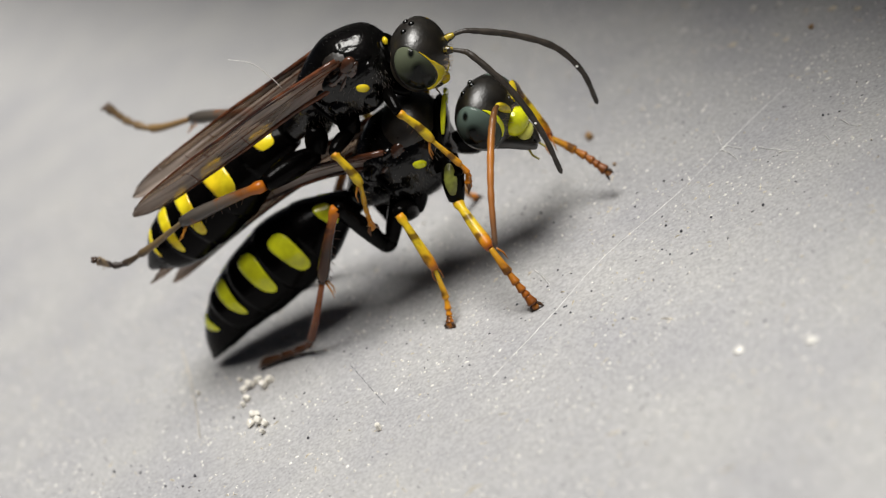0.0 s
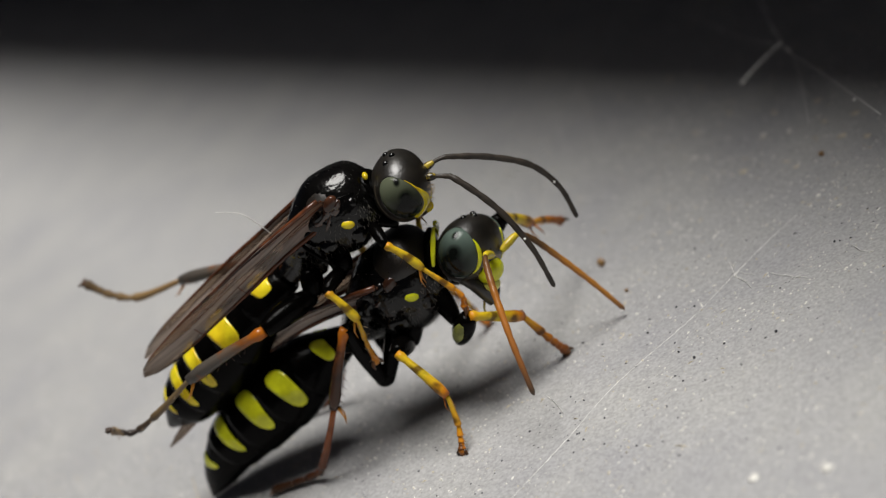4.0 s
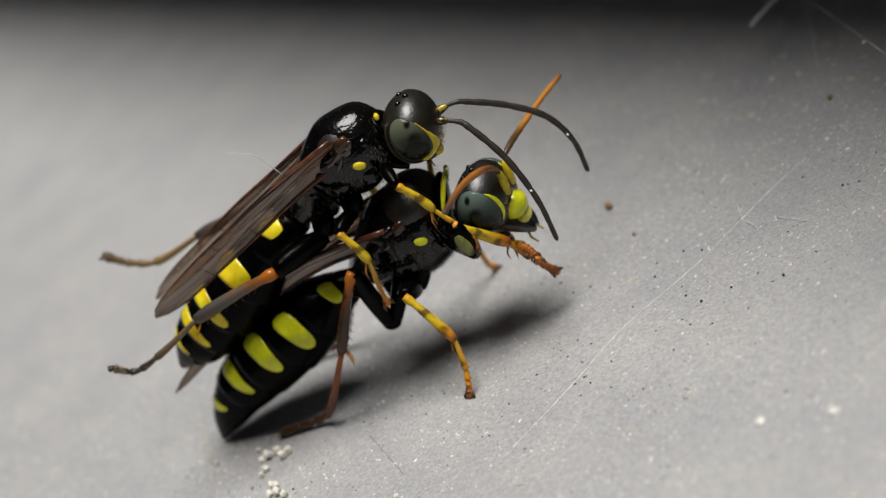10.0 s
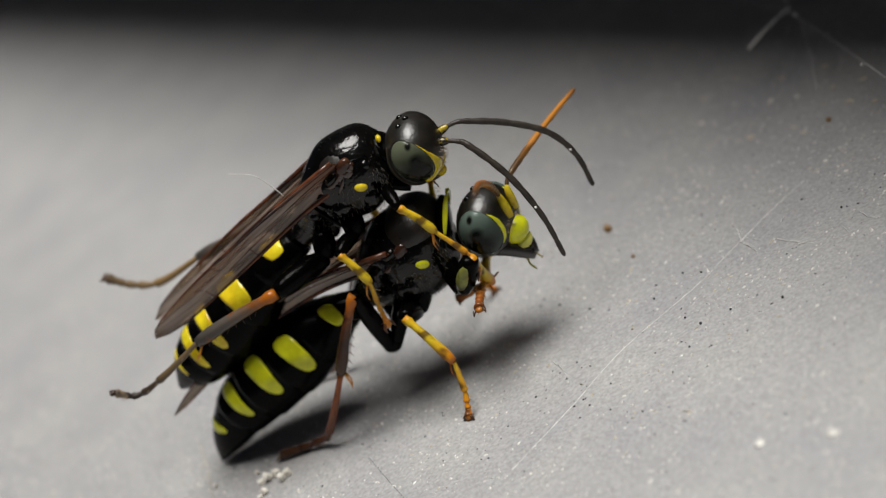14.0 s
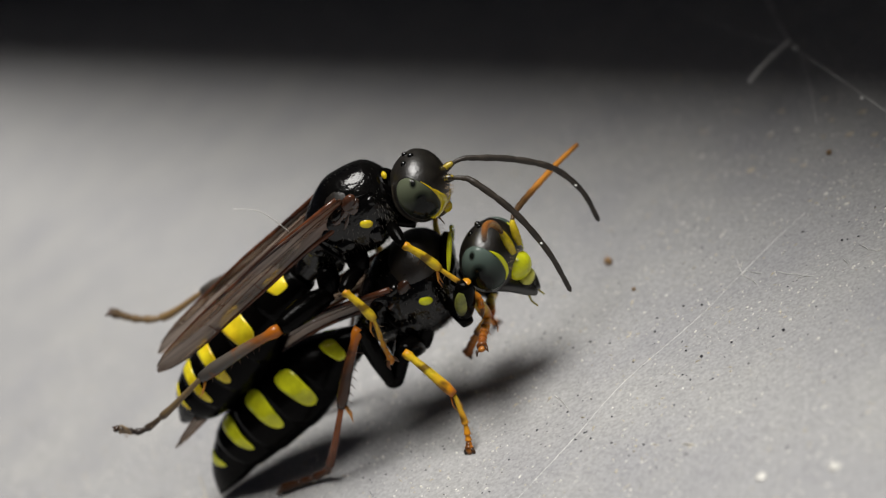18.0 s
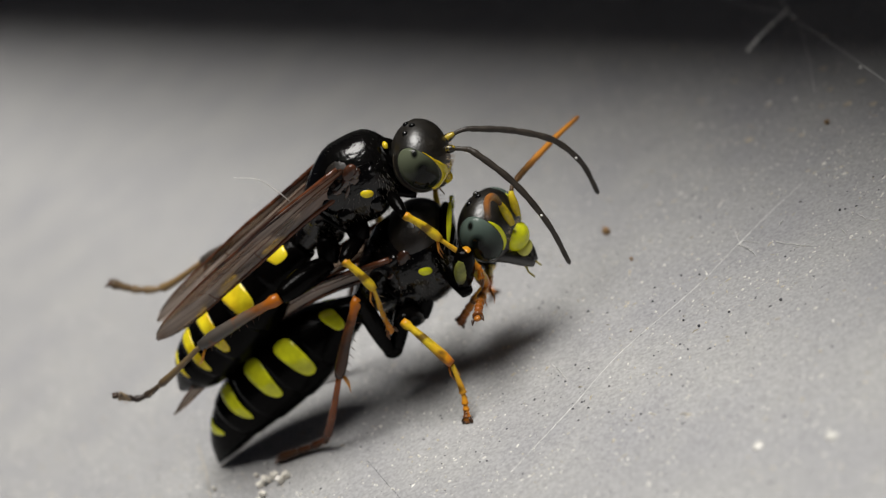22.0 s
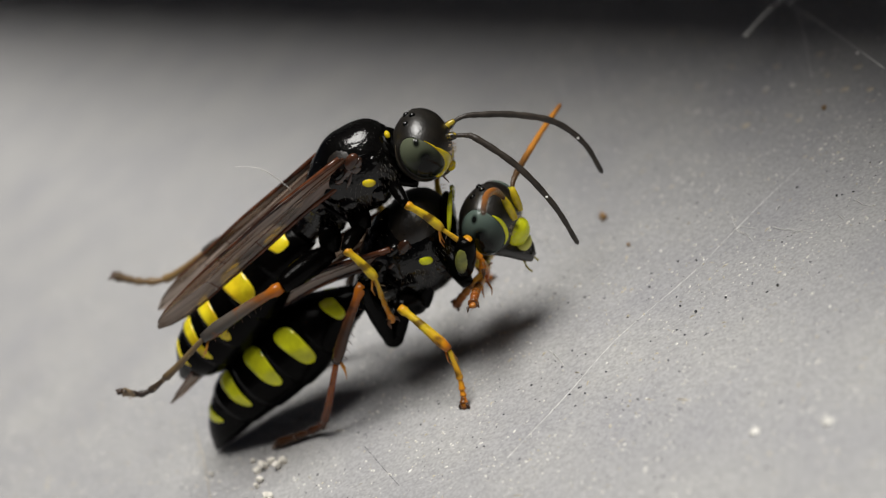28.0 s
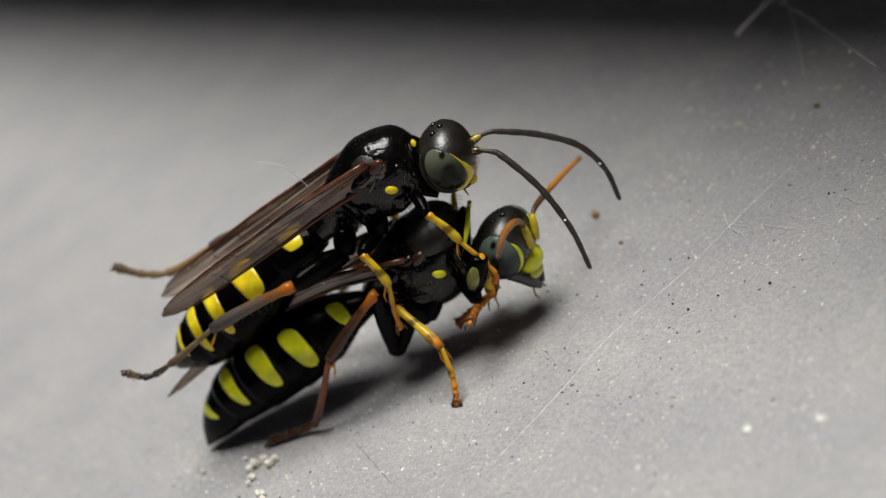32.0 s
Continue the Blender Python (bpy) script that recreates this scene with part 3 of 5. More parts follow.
def from_eye(side, a, reach, ahead=12, low=-9):
    """The direction reach degrees from the middle of the eye, bearing a (0 to the face, 90 to the crown)."""
    r = radians(reach)
    d = Vector((math.sin(r) * math.cos(a), math.cos(r), math.sin(r) * math.sin(a)))
    d = pose(0, 0, 0, -low, 0, -ahead).to_3x3() @ d
    return Vector((d.x, d.y * side, d.z))


def skin_strip(side, a0, a1, widths, small, tall, slant, scale, lift=1.012, gap=0.5, ahead=12):
    """A raised strip that follows the eye's rim from bearing a0 to a1; widths are degrees along it."""
    bm = bmesh.new()
    n, w = 28, np.interp(np.linspace(0, 1, 28), np.linspace(0, 1, len(widths)), widths)
    lays = []
    for grow, inset in ((lift, 0.12), (0.97, 0.0)):
        lay = []
        for i in range(n):
            a = radians(a0 + (a1 - a0) * i / (n - 1))
            e = eye_reach(a, small, tall, slant) + gap
            cross = steps(inset, 1 - inset, 6)
            lay.append([bm.verts.new(head_skin(from_eye(side, a, e + w[i] * c, ahead), grow if 0 < k < 5 or grow < 1 else (grow + 1) / 2) * scale) for k, c in enumerate(cross)])
        lays.append(lay)
    for lay in lays:
        for a, b in zip(lay, lay[1:]):
            for k in range(5):
                bm.faces.new((a[k], a[k + 1], b[k + 1], b[k]))
    for k in (0, 5):
        for i in range(n - 1):
            bm.faces.new((lays[0][i][k], lays[0][i + 1][k], lays[1][i + 1][k], lays[1][i][k]))
    for i in (0, n - 1):
        for k in range(5):
            bm.faces.new((lays[0][i][k], lays[0][i][k + 1], lays[1][i][k + 1], lays[1][i][k]))
    return bm


def head_parts(root, zero, centre, eye_mat, face_mat, line_mat, scale=1.0, tilt=0.0, jaw=1.0, slant=40, roll=0.0, ahead=12, small=38):
    """The head about its own centre: x out of the face, y to its left, z to the crown."""
    bm = bmesh.new()
    bmesh.ops.create_uvsphere(bm, u_segments=48, v_segments=30, radius=1.0)
    for v in bm.verts:
        v.co = head_skin(v.co.normalized()) * scale
    head = part("head", bm, head_black, root, "glossy black head with large eyes")
    tall = 48
    for side in (-1, 1):
        bm = bmesh.new()
        loops = []
        for k in range(13):
            q = 0.06 + 0.94 * k / 12
            grow = 1.015 + 0.05 * (1 - q ** 2) ** 0.7
            loops.append([head_skin(from_eye(side, a, eye_reach(a, small, tall, slant) * q, ahead), grow) * scale for a in (2 * math.pi * i / 44 for i in range(44))])
        loops.append([head_skin(from_eye(side, a, eye_reach(a, small, tall, slant) * 1.01, ahead), 0.93) * scale for a in (2 * math.pi * i / 44 for i in range(44))])
        rings(bm, loops)
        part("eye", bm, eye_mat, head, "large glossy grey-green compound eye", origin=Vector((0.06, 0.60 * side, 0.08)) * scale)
        part("eye_rim", skin_strip(side, 95, 275, (1, 3, 3, 1), small, tall, slant, scale, 1.02, ahead=ahead), head_black, head)
        part("cheek_ridge", skin_strip(side, 150, 262, (0.6, 1.8, 1.8, 0.6), small, tall, slant, scale, 1.008, 15, ahead), cheek_brown, head, "thin pale ridge along the cheek")
        part("face_stripe", skin_strip(side, 62 if jaw < 0.8 else 48, -72 if jaw < 0.8 else -42, (1, 2, 4, 13, 32, 38, 26) if jaw < 0.8 else (1, 5, 8, 9, 9, 7, 2), small, tall, slant, scale, 1.02, ahead=ahead), face_mat, head, "yellow stripe along the eye")
        bm = bmesh.new()
        back = 0.8 * (1 - jaw)
        if jaw > 0.8:
            tube(bm, [Vector(p) * scale for p in smooth_path([(0.05, 0.42 * side, -0.54), (0.42, 0.36 * side, -0.72), (0.70, 0.24 * side, -0.98), (0.84, 0.06 * side, -1.22)], 12)], [0.25 * scale * (1 - 0.055 * i) for i in range(12)], 12)
        path = smooth_path([(0.30 - back, 0.40 * side, -0.60), (0.52 - back, 0.38 * side, -0.76), (0.74 - back, 0.24 * side, -0.90 + 0.2 * back), (0.80 - back, 0.03 * side, -1.06 + 0.4 * back)], 10)
        tube(bm, [Vector(p) * scale for p in path], [0.15 * jaw * scale * (1 - 0.6 * i / 9) for i in range(10)], 9)
        part("mandible", bm, head_black, head, "black pointed mandible")
        bm = bmesh.new()
        tube(bm, [Vector((0.66, 0.19 * side, 0.14)) * scale, Vector((0.75, 0.21 * side, 0.18)) * scale], [0.12 * scale, 0.085 * scale], 10)
        part("antenna_socket", bm, head_black, head)
        bm = bmesh.new()
        path = smooth_path([(0.62, 0.16 * side, -0.95), (0.72, 0.22 * side, -1.2), (0.74, 0.24 * side, -1.36), (0.86, 0.24 * side, -1.52)] if jaw > 0.8 else [(0.25, 0.25 * side, -0.72), (0.30, 0.30 * side, -0.92), (0.34, 0.3 * side, -1.0), (0.36, 0.3 * side, -1.08)], 9)
        tube(bm, [Vector(p) * scale for p in path], [(0.038 if jaw > 0.8 else 0.024) * scale * (1.1 - 0.06 * i) for i in range(9)], 6)
        part("palp", bm, palp_yellow if jaw > 0.8 else brown, head, "olive-yellow palp" if jaw > 0.8 else "")
    bm = bmesh.new()
    ellipsoid(bm, ((0.26 + 0.39 * jaw) * scale, 0, -0.40 * scale), ((0.14 + 0.18 * jaw) * scale, (0.24 + 0.18 * jaw) * scale, (0.28 + 0.08 * jaw) * scale), (0, 14, 0), 26, 16)
    part("face_plate", bm, face_mat, head, "bright yellow face plate")
    bm = bmesh.new()
    ellipsoid(bm, ((0.10 + 0.64 * jaw) * scale, 0, -0.76 * scale), (0.2 * scale, 0.3 * scale * jaw, 0.19 * scale), (0, 24, 0), 18, 12)
    part("upper_lip", bm, line_mat, head)
    for x, y, z in ((-0.02, 0, 0.9), (-0.26, 0.2, 0.86), (-0.26, -0.2, 0.86)):
        bm = bmesh.new()
        ellipsoid(bm, head_skin(Vector((x, y, z)).normalized(), 0.975) * scale, (0.085 * scale, 0.085 * scale, 0.085 * scale), (0, 0, 0), 16, 10)
        part("simple_eye", bm, simple_eye_black, head, "glassy black bead eye")
    bm = bmesh.new()
    ellipsoid(bm, (-0.62 * scale, 0, -0.12 * scale), (0.3 * scale, 0.26 * scale, 0.26 * scale), (0, 0, 0), 14, 8)
    part("neck", bm, black, head)
    bm = bmesh.new()
    rnd = random.Random(7)
    for _ in range(110):
        a, b = rnd.uniform(-0.5, 0.5), rnd.uniform(-0.85, 0.1)
        c = Vector((0.74 * math.sqrt(max(1 - a * a / 1.08 - b * b / 0.8, 0.1)), a, b)) * scale
        tube(bm, (c, c + Vector((rnd.uniform(0.6, 1.2), rnd.uniform(-0.4, 0.4), rnd.uniform(-0.5, 0.3))).normalized() * 0.13), (0.006, 0.002), 3)
    part("face_hairs", bm, bristle, head)
    head.matrix_basis = Matrix.Translation((Vector(centre) - zero) * MM) @ pose(0, 0, 0, 0, -tilt, 0) @ pose(0, 0, 0, roll, 0, 0)
    return head


def antenna_mesh(points, root, mat, scape_mat, r=0.075, elbow=11):
    """A jointed antenna along points (mm, own space): a stout scape, then eleven beads in one slender whip."""
    path = smooth_path(points, 89)
    bm = bmesh.new()
    whip = path[elbow:]
    m = len(whip)
    radii = []
    for i in range(m):
        u = i / (m - 1)
        joint = (u * 11) % 1.0
        radii.append(r * (0.72 + 0.5 * min(u * 3, 1) - 0.32 * max(u - 0.6, 0) / 0.4) * (0.84 + 0.19 * math.sin(math.pi * joint) ** 0.5 if i else 0.8))
    radii[-1] *= 0.4
    tube(bm, whip, radii, 12)
    ob = part("antenna", bm, mat, root)
    bm = bmesh.new()
    tube(bm, path[:elbow + 2], [r * (0.8 + 0.75 * math.sin(math.pi * (0.1 + 0.85 * i / (elbow + 1)))) for i in range(elbow + 2)], 12)
    part("scape", bm, scape_mat, ob, "short stout first joint")
    return ob


def collar(root, centre, radius, tilt, r, mat, label, a0=18, a1=95):
    bm = bmesh.new()
    m = pose(*centre, 0, tilt, 0)
    pts = [m @ Vector((0.06 * math.cos(radians(a)), radius * math.sin(radians(a)), radius * math.cos(radians(a)))) for a in steps(a0, a1, 33)]
    tube(bm, pts, [r * (0.45 + 0.55 * math.sin(math.pi * (0.05 + 0.9 * i / 32))) for i in range(33)], 8, up=(1, 0, 0))
    return part("collar_stripe", bm, mat, root, label)


def wasp_body(root, zero, spine, dome, collar_at, spots, tegulae, yellow, far_drop=0):
    """Thorax with its back shield, waist shield, collar and small side marks."""
    z = Vector(zero)
    bm = bmesh.new()
    path = smooth_path(spine, 25)
    loops = []
    for i, p in enumerate(path):
        a, b = path[max(i - 1, 0)], path[min(i + 1, 24)]
        d = Vector((b[0] - a[0], 0, b[1] - a[1])).normalized()
        top = Vector((-d.z, 0, d.x))
        c = Vector((p[0], 0, p[1])) - z
        loops.append([c + max(p[2], 0.05) * (math.cos(t) * top + 0.92 * math.sin(t) * Vector((0, 1, 0))) for t in (2 * math.pi * k / 32 for k in range(32))])
    rings(bm, loops)
    for v in bm.verts:
        v.co += 0.05 * noise.noise_vector(v.co * 1.6)
    part("thorax", bm, black_rough, root, "black finely punctured thorax")
    bm = bmesh.new()
    ellipsoid(bm, Vector(dome[0]) - z, dome[1], (0, dome[2], 0), 32, 20)
    part("back_shield", bm, back_black, root, "glossy black rounded back")
    bm = bmesh.new()
    m = pose(*(Vector(dome[0]) - z), 0, dome[2], 0)
    ellipsoid(bm, m @ Vector((-dome[1][0] * 1.02, 0, dome[1][2] * 0.25)), (0.28, 0.46, 0.24), (0, dome[2] - 20, 0), 20, 12)
    part("rear_shield", bm, back_black, root)
    c = Vector(collar_at[0]) - z
    bm = bmesh.new()
    ellipsoid(bm, c - Vector((0.12, 0, 0.05)), (0.22, collar_at[1] * 1.02, collar_at[1] * 1.0), (0, collar_at[2], 0), 28, 16)
    part("collar", bm, black, root)
    for k in (-1, 1):
        collar(root, c, collar_at[1] * 1.01, collar_at[2], collar_at[3], yellow, "thin yellow collar stripe", (collar_at[4] + far_drop * (k > 0)) * k, (collar_at[5] + far_drop * (k > 0)) * k)
    for side in (-1, 1):
        for x, y, zz, a, b, ry in spots:
            bm = bmesh.new()
            ellipsoid(bm, Vector((x, y * side, zz)) - z, (a, 0.07, b), (0, ry, -12 * side), 18, 10)
            part("side_spot", bm, yellow, root, "yellow spot on the side")
        for x, y, zz in tegulae:
            bm = bmesh.new()
            ellipsoid(bm, Vector((x, y * side, zz)) - z, (0.25, 0.13, 0.16), (0, -38, 0), 20, 12)
            part("wing_scale", bm, tegula_brown, root, "glossy brown wing scale")
            for dx, dz, a, c, turn in ((-0.14, -0.14, 0.30, 0.12, 35), (0.02, -0.20, 0.18, 0.13, -20), (-0.34, -0.26, 0.28, 0.10, 20), (0.13, -0.08, 0.16, 0.11, 50), (-0.22, -0.36, 0.30, 0.08, 45)):
                bm = bmesh.new()
                ellipsoid(bm, Vector((x + dx, y * side, zz + dz)) - z, (a, 0.09, c), (0, -turn, -6 * side), 16, 10)
                for v in bm.verts:
                    v.co += 0.025 * noise.noise_vector(v.co * 6)
                part("hinge_plate", bm, hinge_brown, root, "small glossy brown plate at the wing hinge")


def side_ridges(root, zero, where, mat):
    """Raised black seams and pits on the flank."""
    z = Vector(zero)
    for a, b, r in where:
        bm = bmesh.new()
        mid = (Vector(a) + Vector(b)) / 2 + Vector((0, 0.06 * (1 if a[1] > 0 else -1), 0))
        tube(bm, [Vector(p) - z for p in smooth_path([a, tuple(mid), b], 9)], [r * (0.5 + 0.5 * math.sin(math.pi * i / 8)) for i in range(9)], 6)
        part("seam", bm, mat, root)


def side_plates(root, zero, where):
    """Bulging glossy plates on the flank."""
    z = Vector(zero)
    for x, y, zz, a, c, turn in where:
        for s in (-1, 1):
            bm = bmesh.new()
            ellipsoid(bm, Vector((x, (y - 0.05) * s, zz)) - z, (a, 0.3, c), (0, turn, -8 * s), 22, 14)
            for v in bm.verts:
                v.co += 0.03 * noise.noise_vector(v.co * 4)
            part("side_plate", bm, black_rough, root)


def coxa(root, a, b, r, zero=Vector()):
    bm = bmesh.new()
    a, b = Vector(a) - Vector(zero), Vector(b) - Vector(zero)
    tube(bm, [a.lerp(b, u) for u in steps(0, 1, 8)], [r * (0.75 + 0.35 * math.sin(math.pi * (0.15 + 0.8 * u))) for u in steps(0, 1, 8)], 12)
    part("coxa", bm, black, root)


# the lower wasp
female = new("wasp")
tagged(female, label="black wasp with lime-yellow bands standing on grey enamel", category="wasp", group="mating wasps")
FEMALE_AXIS = ((5.64, 2.75, 0.31), (5.07, 2.66, 0.50), (4.34, 2.46, 0.82), (3.42, 2.16, 1.0), (2.33, 1.74, 0.95), (1.31, 1.27, 0.76), (0.47, 0.63, 0.455), (-0.12, 0.03, 0.02))
female_plates = abdomen(female, FEMALE_AXIS, (0.0, 0.9, 2.2, 3.3, 4.25, 5.1, 6.98),
        ((0.94, 1.46, 22, 94, 0.4), (2.42, 2.95, 36, 112, 0.35), (3.42, 3.88, 25, 102, 0.45), (4.44, 4.8, 15, 98, 0.5), (5.46, 5.74, 8, 76, 0.5)), lime, 0.16)
FEMALE_SPINE = ((5.6, 2.78, 0.3), (6.05, 2.98, 0.58), (6.74, 3.28, 0.98), (7.3, 3.42, 1.2), (7.95, 3.6, 1.1), (8.45, 3.7, 0.68))
wasp_body(female, (0, 0, 0), FEMALE_SPINE,
          ((7.72, 0, 4.02), (0.88, 0.98, 0.74), -22), ((8.54, 0, 3.76), 0.75, 22, 0.068, 6, 84), ((7.8, 1.04, 3.48, 0.18, 0.115, 25),), ((7.45, 0.92, 3.95),), lime)
for s in (-1, 1):
    side_ridges(female, (0, 0, 0), (((7.2, 0.98 * s, 4.0), (8.1, 0.85 * s, 3.2), 0.06), ((6.6, 0.85 * s, 3.7), (7.0, 1.0 * s, 2.7), 0.06), ((7.6, 0.9 * s, 4.25), (8.3, 0.72 * s, 4.1), 0.05)), black)
    coxa(female, (6.85, 0.45 * s, 2.75), (6.08, 0.7 * s, 1.66), 0.2)
    bm = bmesh.new()
    ellipsoid(bm, (5.98, 0.7 * s, 1.68), (0.27, 0.2, 0.24), (0, -20, 0), 16, 10)
    part("trochanter", bm, black, female)
    coxa(female, (7.35, 0.5 * s, 2.8), (7.0, 0.75 * s, 2.25), 0.28)
female_head = head_parts(female, Vector(), (9.45, 0, 3.4), eye_female, lime, pale_yellow, 0.94)
female_wing = wing(female, Vector(), (7.25, -0.95, 3.95), (-0.12, -0.7, 2.23), 0.62, (0.2, -0.5, 0.9), "forewing", narrow=0.95, arch=0.15, end=0.45, sag=-1.5)
wing(female, Vector(), (7.25, 0.95, 3.95), (-0.2, 0.7, 2.2), 0.62, (0.2, 0.5, 0.9), "forewing", narrow=0.95, arch=0.15, end=0.45, sag=1.5)
antenna_near, antenna_far = (antenna_mesh(((0, 0, 0), (0.1, 0, 0.28), (0.24, 0, 0.54), (0.55, 0, 0.6 + 0.2 * arch), (1.3, 0, 0.5 + 0.5 * arch), (2.5, 0, 0.28 + 0.5 * arch), (3.7, 0, 0)), female, tint, scape_yellow, 0.07 if arch else 0.066, 29) for tint, arch in ((antenna_brown, 0.35), (antenna_orange, 0.0)))

side_plates(female, (0, 0, 0), ((6.62, 0.72, 3.62, 0.34, 0.24, -30), (7.12, 0.86, 3.0, 0.36, 0.3, 20), (7.95, 0.74, 3.15, 0.3, 0.34, 10), (7.15, 0.82, 3.98, 0.26, 0.16, -20), (6.25, 0.5, 3.25, 0.22, 0.22, 0)))
# standing legs: hip, knee, ankle, tarsus points on the way to the foot
STANDING = (
    ((5.9, -0.7, 1.6), (6.07, -1.5, 3.67), (4.81, -1.7, 1.93), ((3.71, -1.5, 0.57), (3.2, -1.25, 0.2), (1.95, -1.03, 0.1)), (black, leg_hind, tarsus_brown), (0.21, 0.15, 0.115)),
    ((7.0, -0.75, 2.25), (6.96, -1.7, 2.66), (7.62, -2.2, 1.35), ((7.55, -2.35, 0.7), (7.45, -2.5, 0.3), (7.38, -2.6, 0.1)), (black, leg_yellow, tarsus_orange), (0.24, 0.128, 0.088)),
    ((5.9, 0.7, 1.6), (5.6, 1.6, 3.2), (4.6, 2.0, 1.8), ((3.6, 2.1, 0.5), (3.1, 2.1, 0.2), (2.2, 2.2, 0.1)), (black, leg_hind, tarsus_brown), (0.21, 0.15, 0.115)),
    ((7.0, 0.75, 2.25), (7.2, 1.8, 2.7), (7.7, 2.5, 1.4), ((7.75, 2.7, 0.7), (7.75, 2.8, 0.3), (7.8, 2.95, 0.1)), (black, leg_yellow, tarsus_orange), (0.24, 0.128, 0.088)),
)
legs = []
for k, (hip, knee, ankle, foot, mats, r) in enumerate(STANDING):
    hip, knee, ankle = Vector(hip), Vector(knee), Vector(ankle)
    fem = femur_mesh((knee - hip).length, r[0], female, mats[0])
    tib = tibia_mesh((ankle - knee).length, r[1], female, mats[1], 7, k + 1)
    if k % 2:
        span = (ankle - knee).length
        bm = bmesh.new()
        tube(bm, [(span * u, 0, 0.04 * math.sin(math.pi * u) - r[1] * (0.28 + 0.3 * u)) for u in steps(0.42, 0.98, 9)], [r[1] * 0.62 * (0.35 + 0.65 * math.sin(math.pi * min(w + 0.1, 0.75))) for w in steps(0, 1, 9)], 10)
        part("dark_streak", bm, brown, tib, "dark brown streak under the shin")
    stand = aim(ankle, foot[0])
    tar = tarsus_mesh(local_points(stand, [ankle, *foot]), female, mats[2], r[2], seed=k + 4)
    legs.append((hip, knee, ankle, stand, fem, tib, tar))

# forelegs: femur from the knee back to the hip, tibia, tarsus
forelegs = []
for k, s in enumerate((-1, 1)):
    fem = femur_mesh(1.1, 0.25, female, black)
    bm = bmesh.new()
    ellipsoid(bm, (0.52, 0, 0.16), (0.44, 0.19, 0.2), (0, 0, 0), 16, 10)
    part("underside_mark", bm, olive_mark, fem, "olive-green mark on the underside")
    tib = tibia_mesh(1.6, 0.15, female, leg_yellow, 7, 20 + k)
    tar = tarsus_mesh(((0, 0, 0), (0.6, 0, 0.03), (1.1, 0, 0.02), (1.6, 0, -0.06)), female, tarsus_rust, 0.115, seed=30 + k)
    bm = bmesh.new()
    tube(bm, [(1.15 * u, 0, 0) for u in steps(0, 1, 9)], [0.24 * (0.9 + 0.35 * math.sin(math.pi * u) - 0.25 * u) for u in steps(0, 1, 9)], 12)
    hip_joint = part("coxa", bm, black, female)
    forelegs.append((hip_joint, fem, tib, tar, s))


def fuzz(root, zero, spine, count, seed, length=0.08, low=True):
    """Fine silvery hairs on the flanks and belly of the thorax."""
    rnd = random.Random(seed)
    path = smooth_path(spine, 40)
    z = Vector(zero)
    bm = bmesh.new()
    for _ in range(count):
        i = rnd.randrange(6, 38)
        c, d = path[i], (path[i + 1] - path[i - 1])
        d = Vector((d[0], 0, d[1])).normalized()
        top = Vector((-d.z, 0, d.x))
        a = rnd.uniform(0.5, 1.0) * math.pi * rnd.choice((-1, 1)) if low else rnd.uniform(-0.5, 0.5) * math.pi
        n = math.cos(a) * top + 0.92 * math.sin(a) * Vector((0, 1, 0))
        base = Vector((c[0], 0, c[1])) - z + c[2] * 0.99 * n
        tip = base + (n + Vector((rnd.uniform(-0.5, 0.5), rnd.uniform(-0.5, 0.5), rnd.uniform(-0.6, 0.2)))).normalized() * length * rnd.uniform(0.6, 1.3)
        tube(bm, (base, tip), (0.004, 0.0015), 3)
    part("fine_hairs", bm, silver_hair, root, "fine silvery body hairs")


# the upper wasp
male = new("wasp")
tagged(male, label="slender black wasp with golden bands clinging to another wasp", category="wasp", group="mating wasps")
Z = MALE_ZERO
MALE_AXIS = tuple((x - Z.x, z - Z.z, r) for x, z, r in ((5.05, 4.85, 0.38), (4.28, 4.58, 0.64), (3.06, 3.93, 0.88), (2.0, 3.43, 0.88), (1.03, 2.96, 0.70), (0.2, 2.5, 0.10)))
abdomen(male, MALE_AXIS, (0.0, 1.2, 2.0, 2.9, 3.6, 4.2, 4.97),
        ((0.32, 0.86, 4, 70, 0.3), (1.5, 1.98, 3, 88, 0.35), (2.5, 2.87, 3, 100, 0.5), (3.25, 3.55, 3, 100, 0.6), (3.95, 4.12, 5, 80, 0.6)), amber)
MALE_SPINE = ((5.1, 4.88, 0.26), (5.7, 5.2, 0.48), (6.35, 5.6, 0.82), (7.1, 5.9, 1.06), (7.75, 6.05, 0.92), (8.15, 6.08, 0.58))
wasp_body(male, Z, MALE_SPINE,
          ((7.08, 0, 6.24), (0.8, 0.92, 0.66), -24), ((8.34, 0, 6.12), 0.52, -18, 0.07, 28, 48), ((7.49, 0.94, 5.84, 0.16, 0.105, 25),), ((7.34, 0.86, 6.45),), amber, 60)
for s in (-1, 1):
    side_ridges(male, Z, (((6.8, 0.9 * s, 6.3), (7.7, 0.75 * s, 5.5), 0.06), ((6.1, 0.75 * s, 6.0), (6.6, 0.92 * s, 5.1), 0.06), ((7.2, 0.85 * s, 6.55), (7.9, 0.65 * s, 6.4), 0.05)), black)
    coxa(male, (5.9, 0.4 * s, 5.0), (5.7, 0.65 * s, 4.45), 0.26, Z)
    coxa(male, (6.75, 0.45 * s, 5.2), (6.7, 0.7 * s, 4.7), 0.26, Z)
    coxa(male, (7.6, 0.3 * s, 5.6), (7.85, 0.55 * s, 5.35), 0.2, Z)
    coxa(male, (7.75, 0.2 * s, 5.5), (8.35, 0.3 * s, 5.1), 0.15, Z)
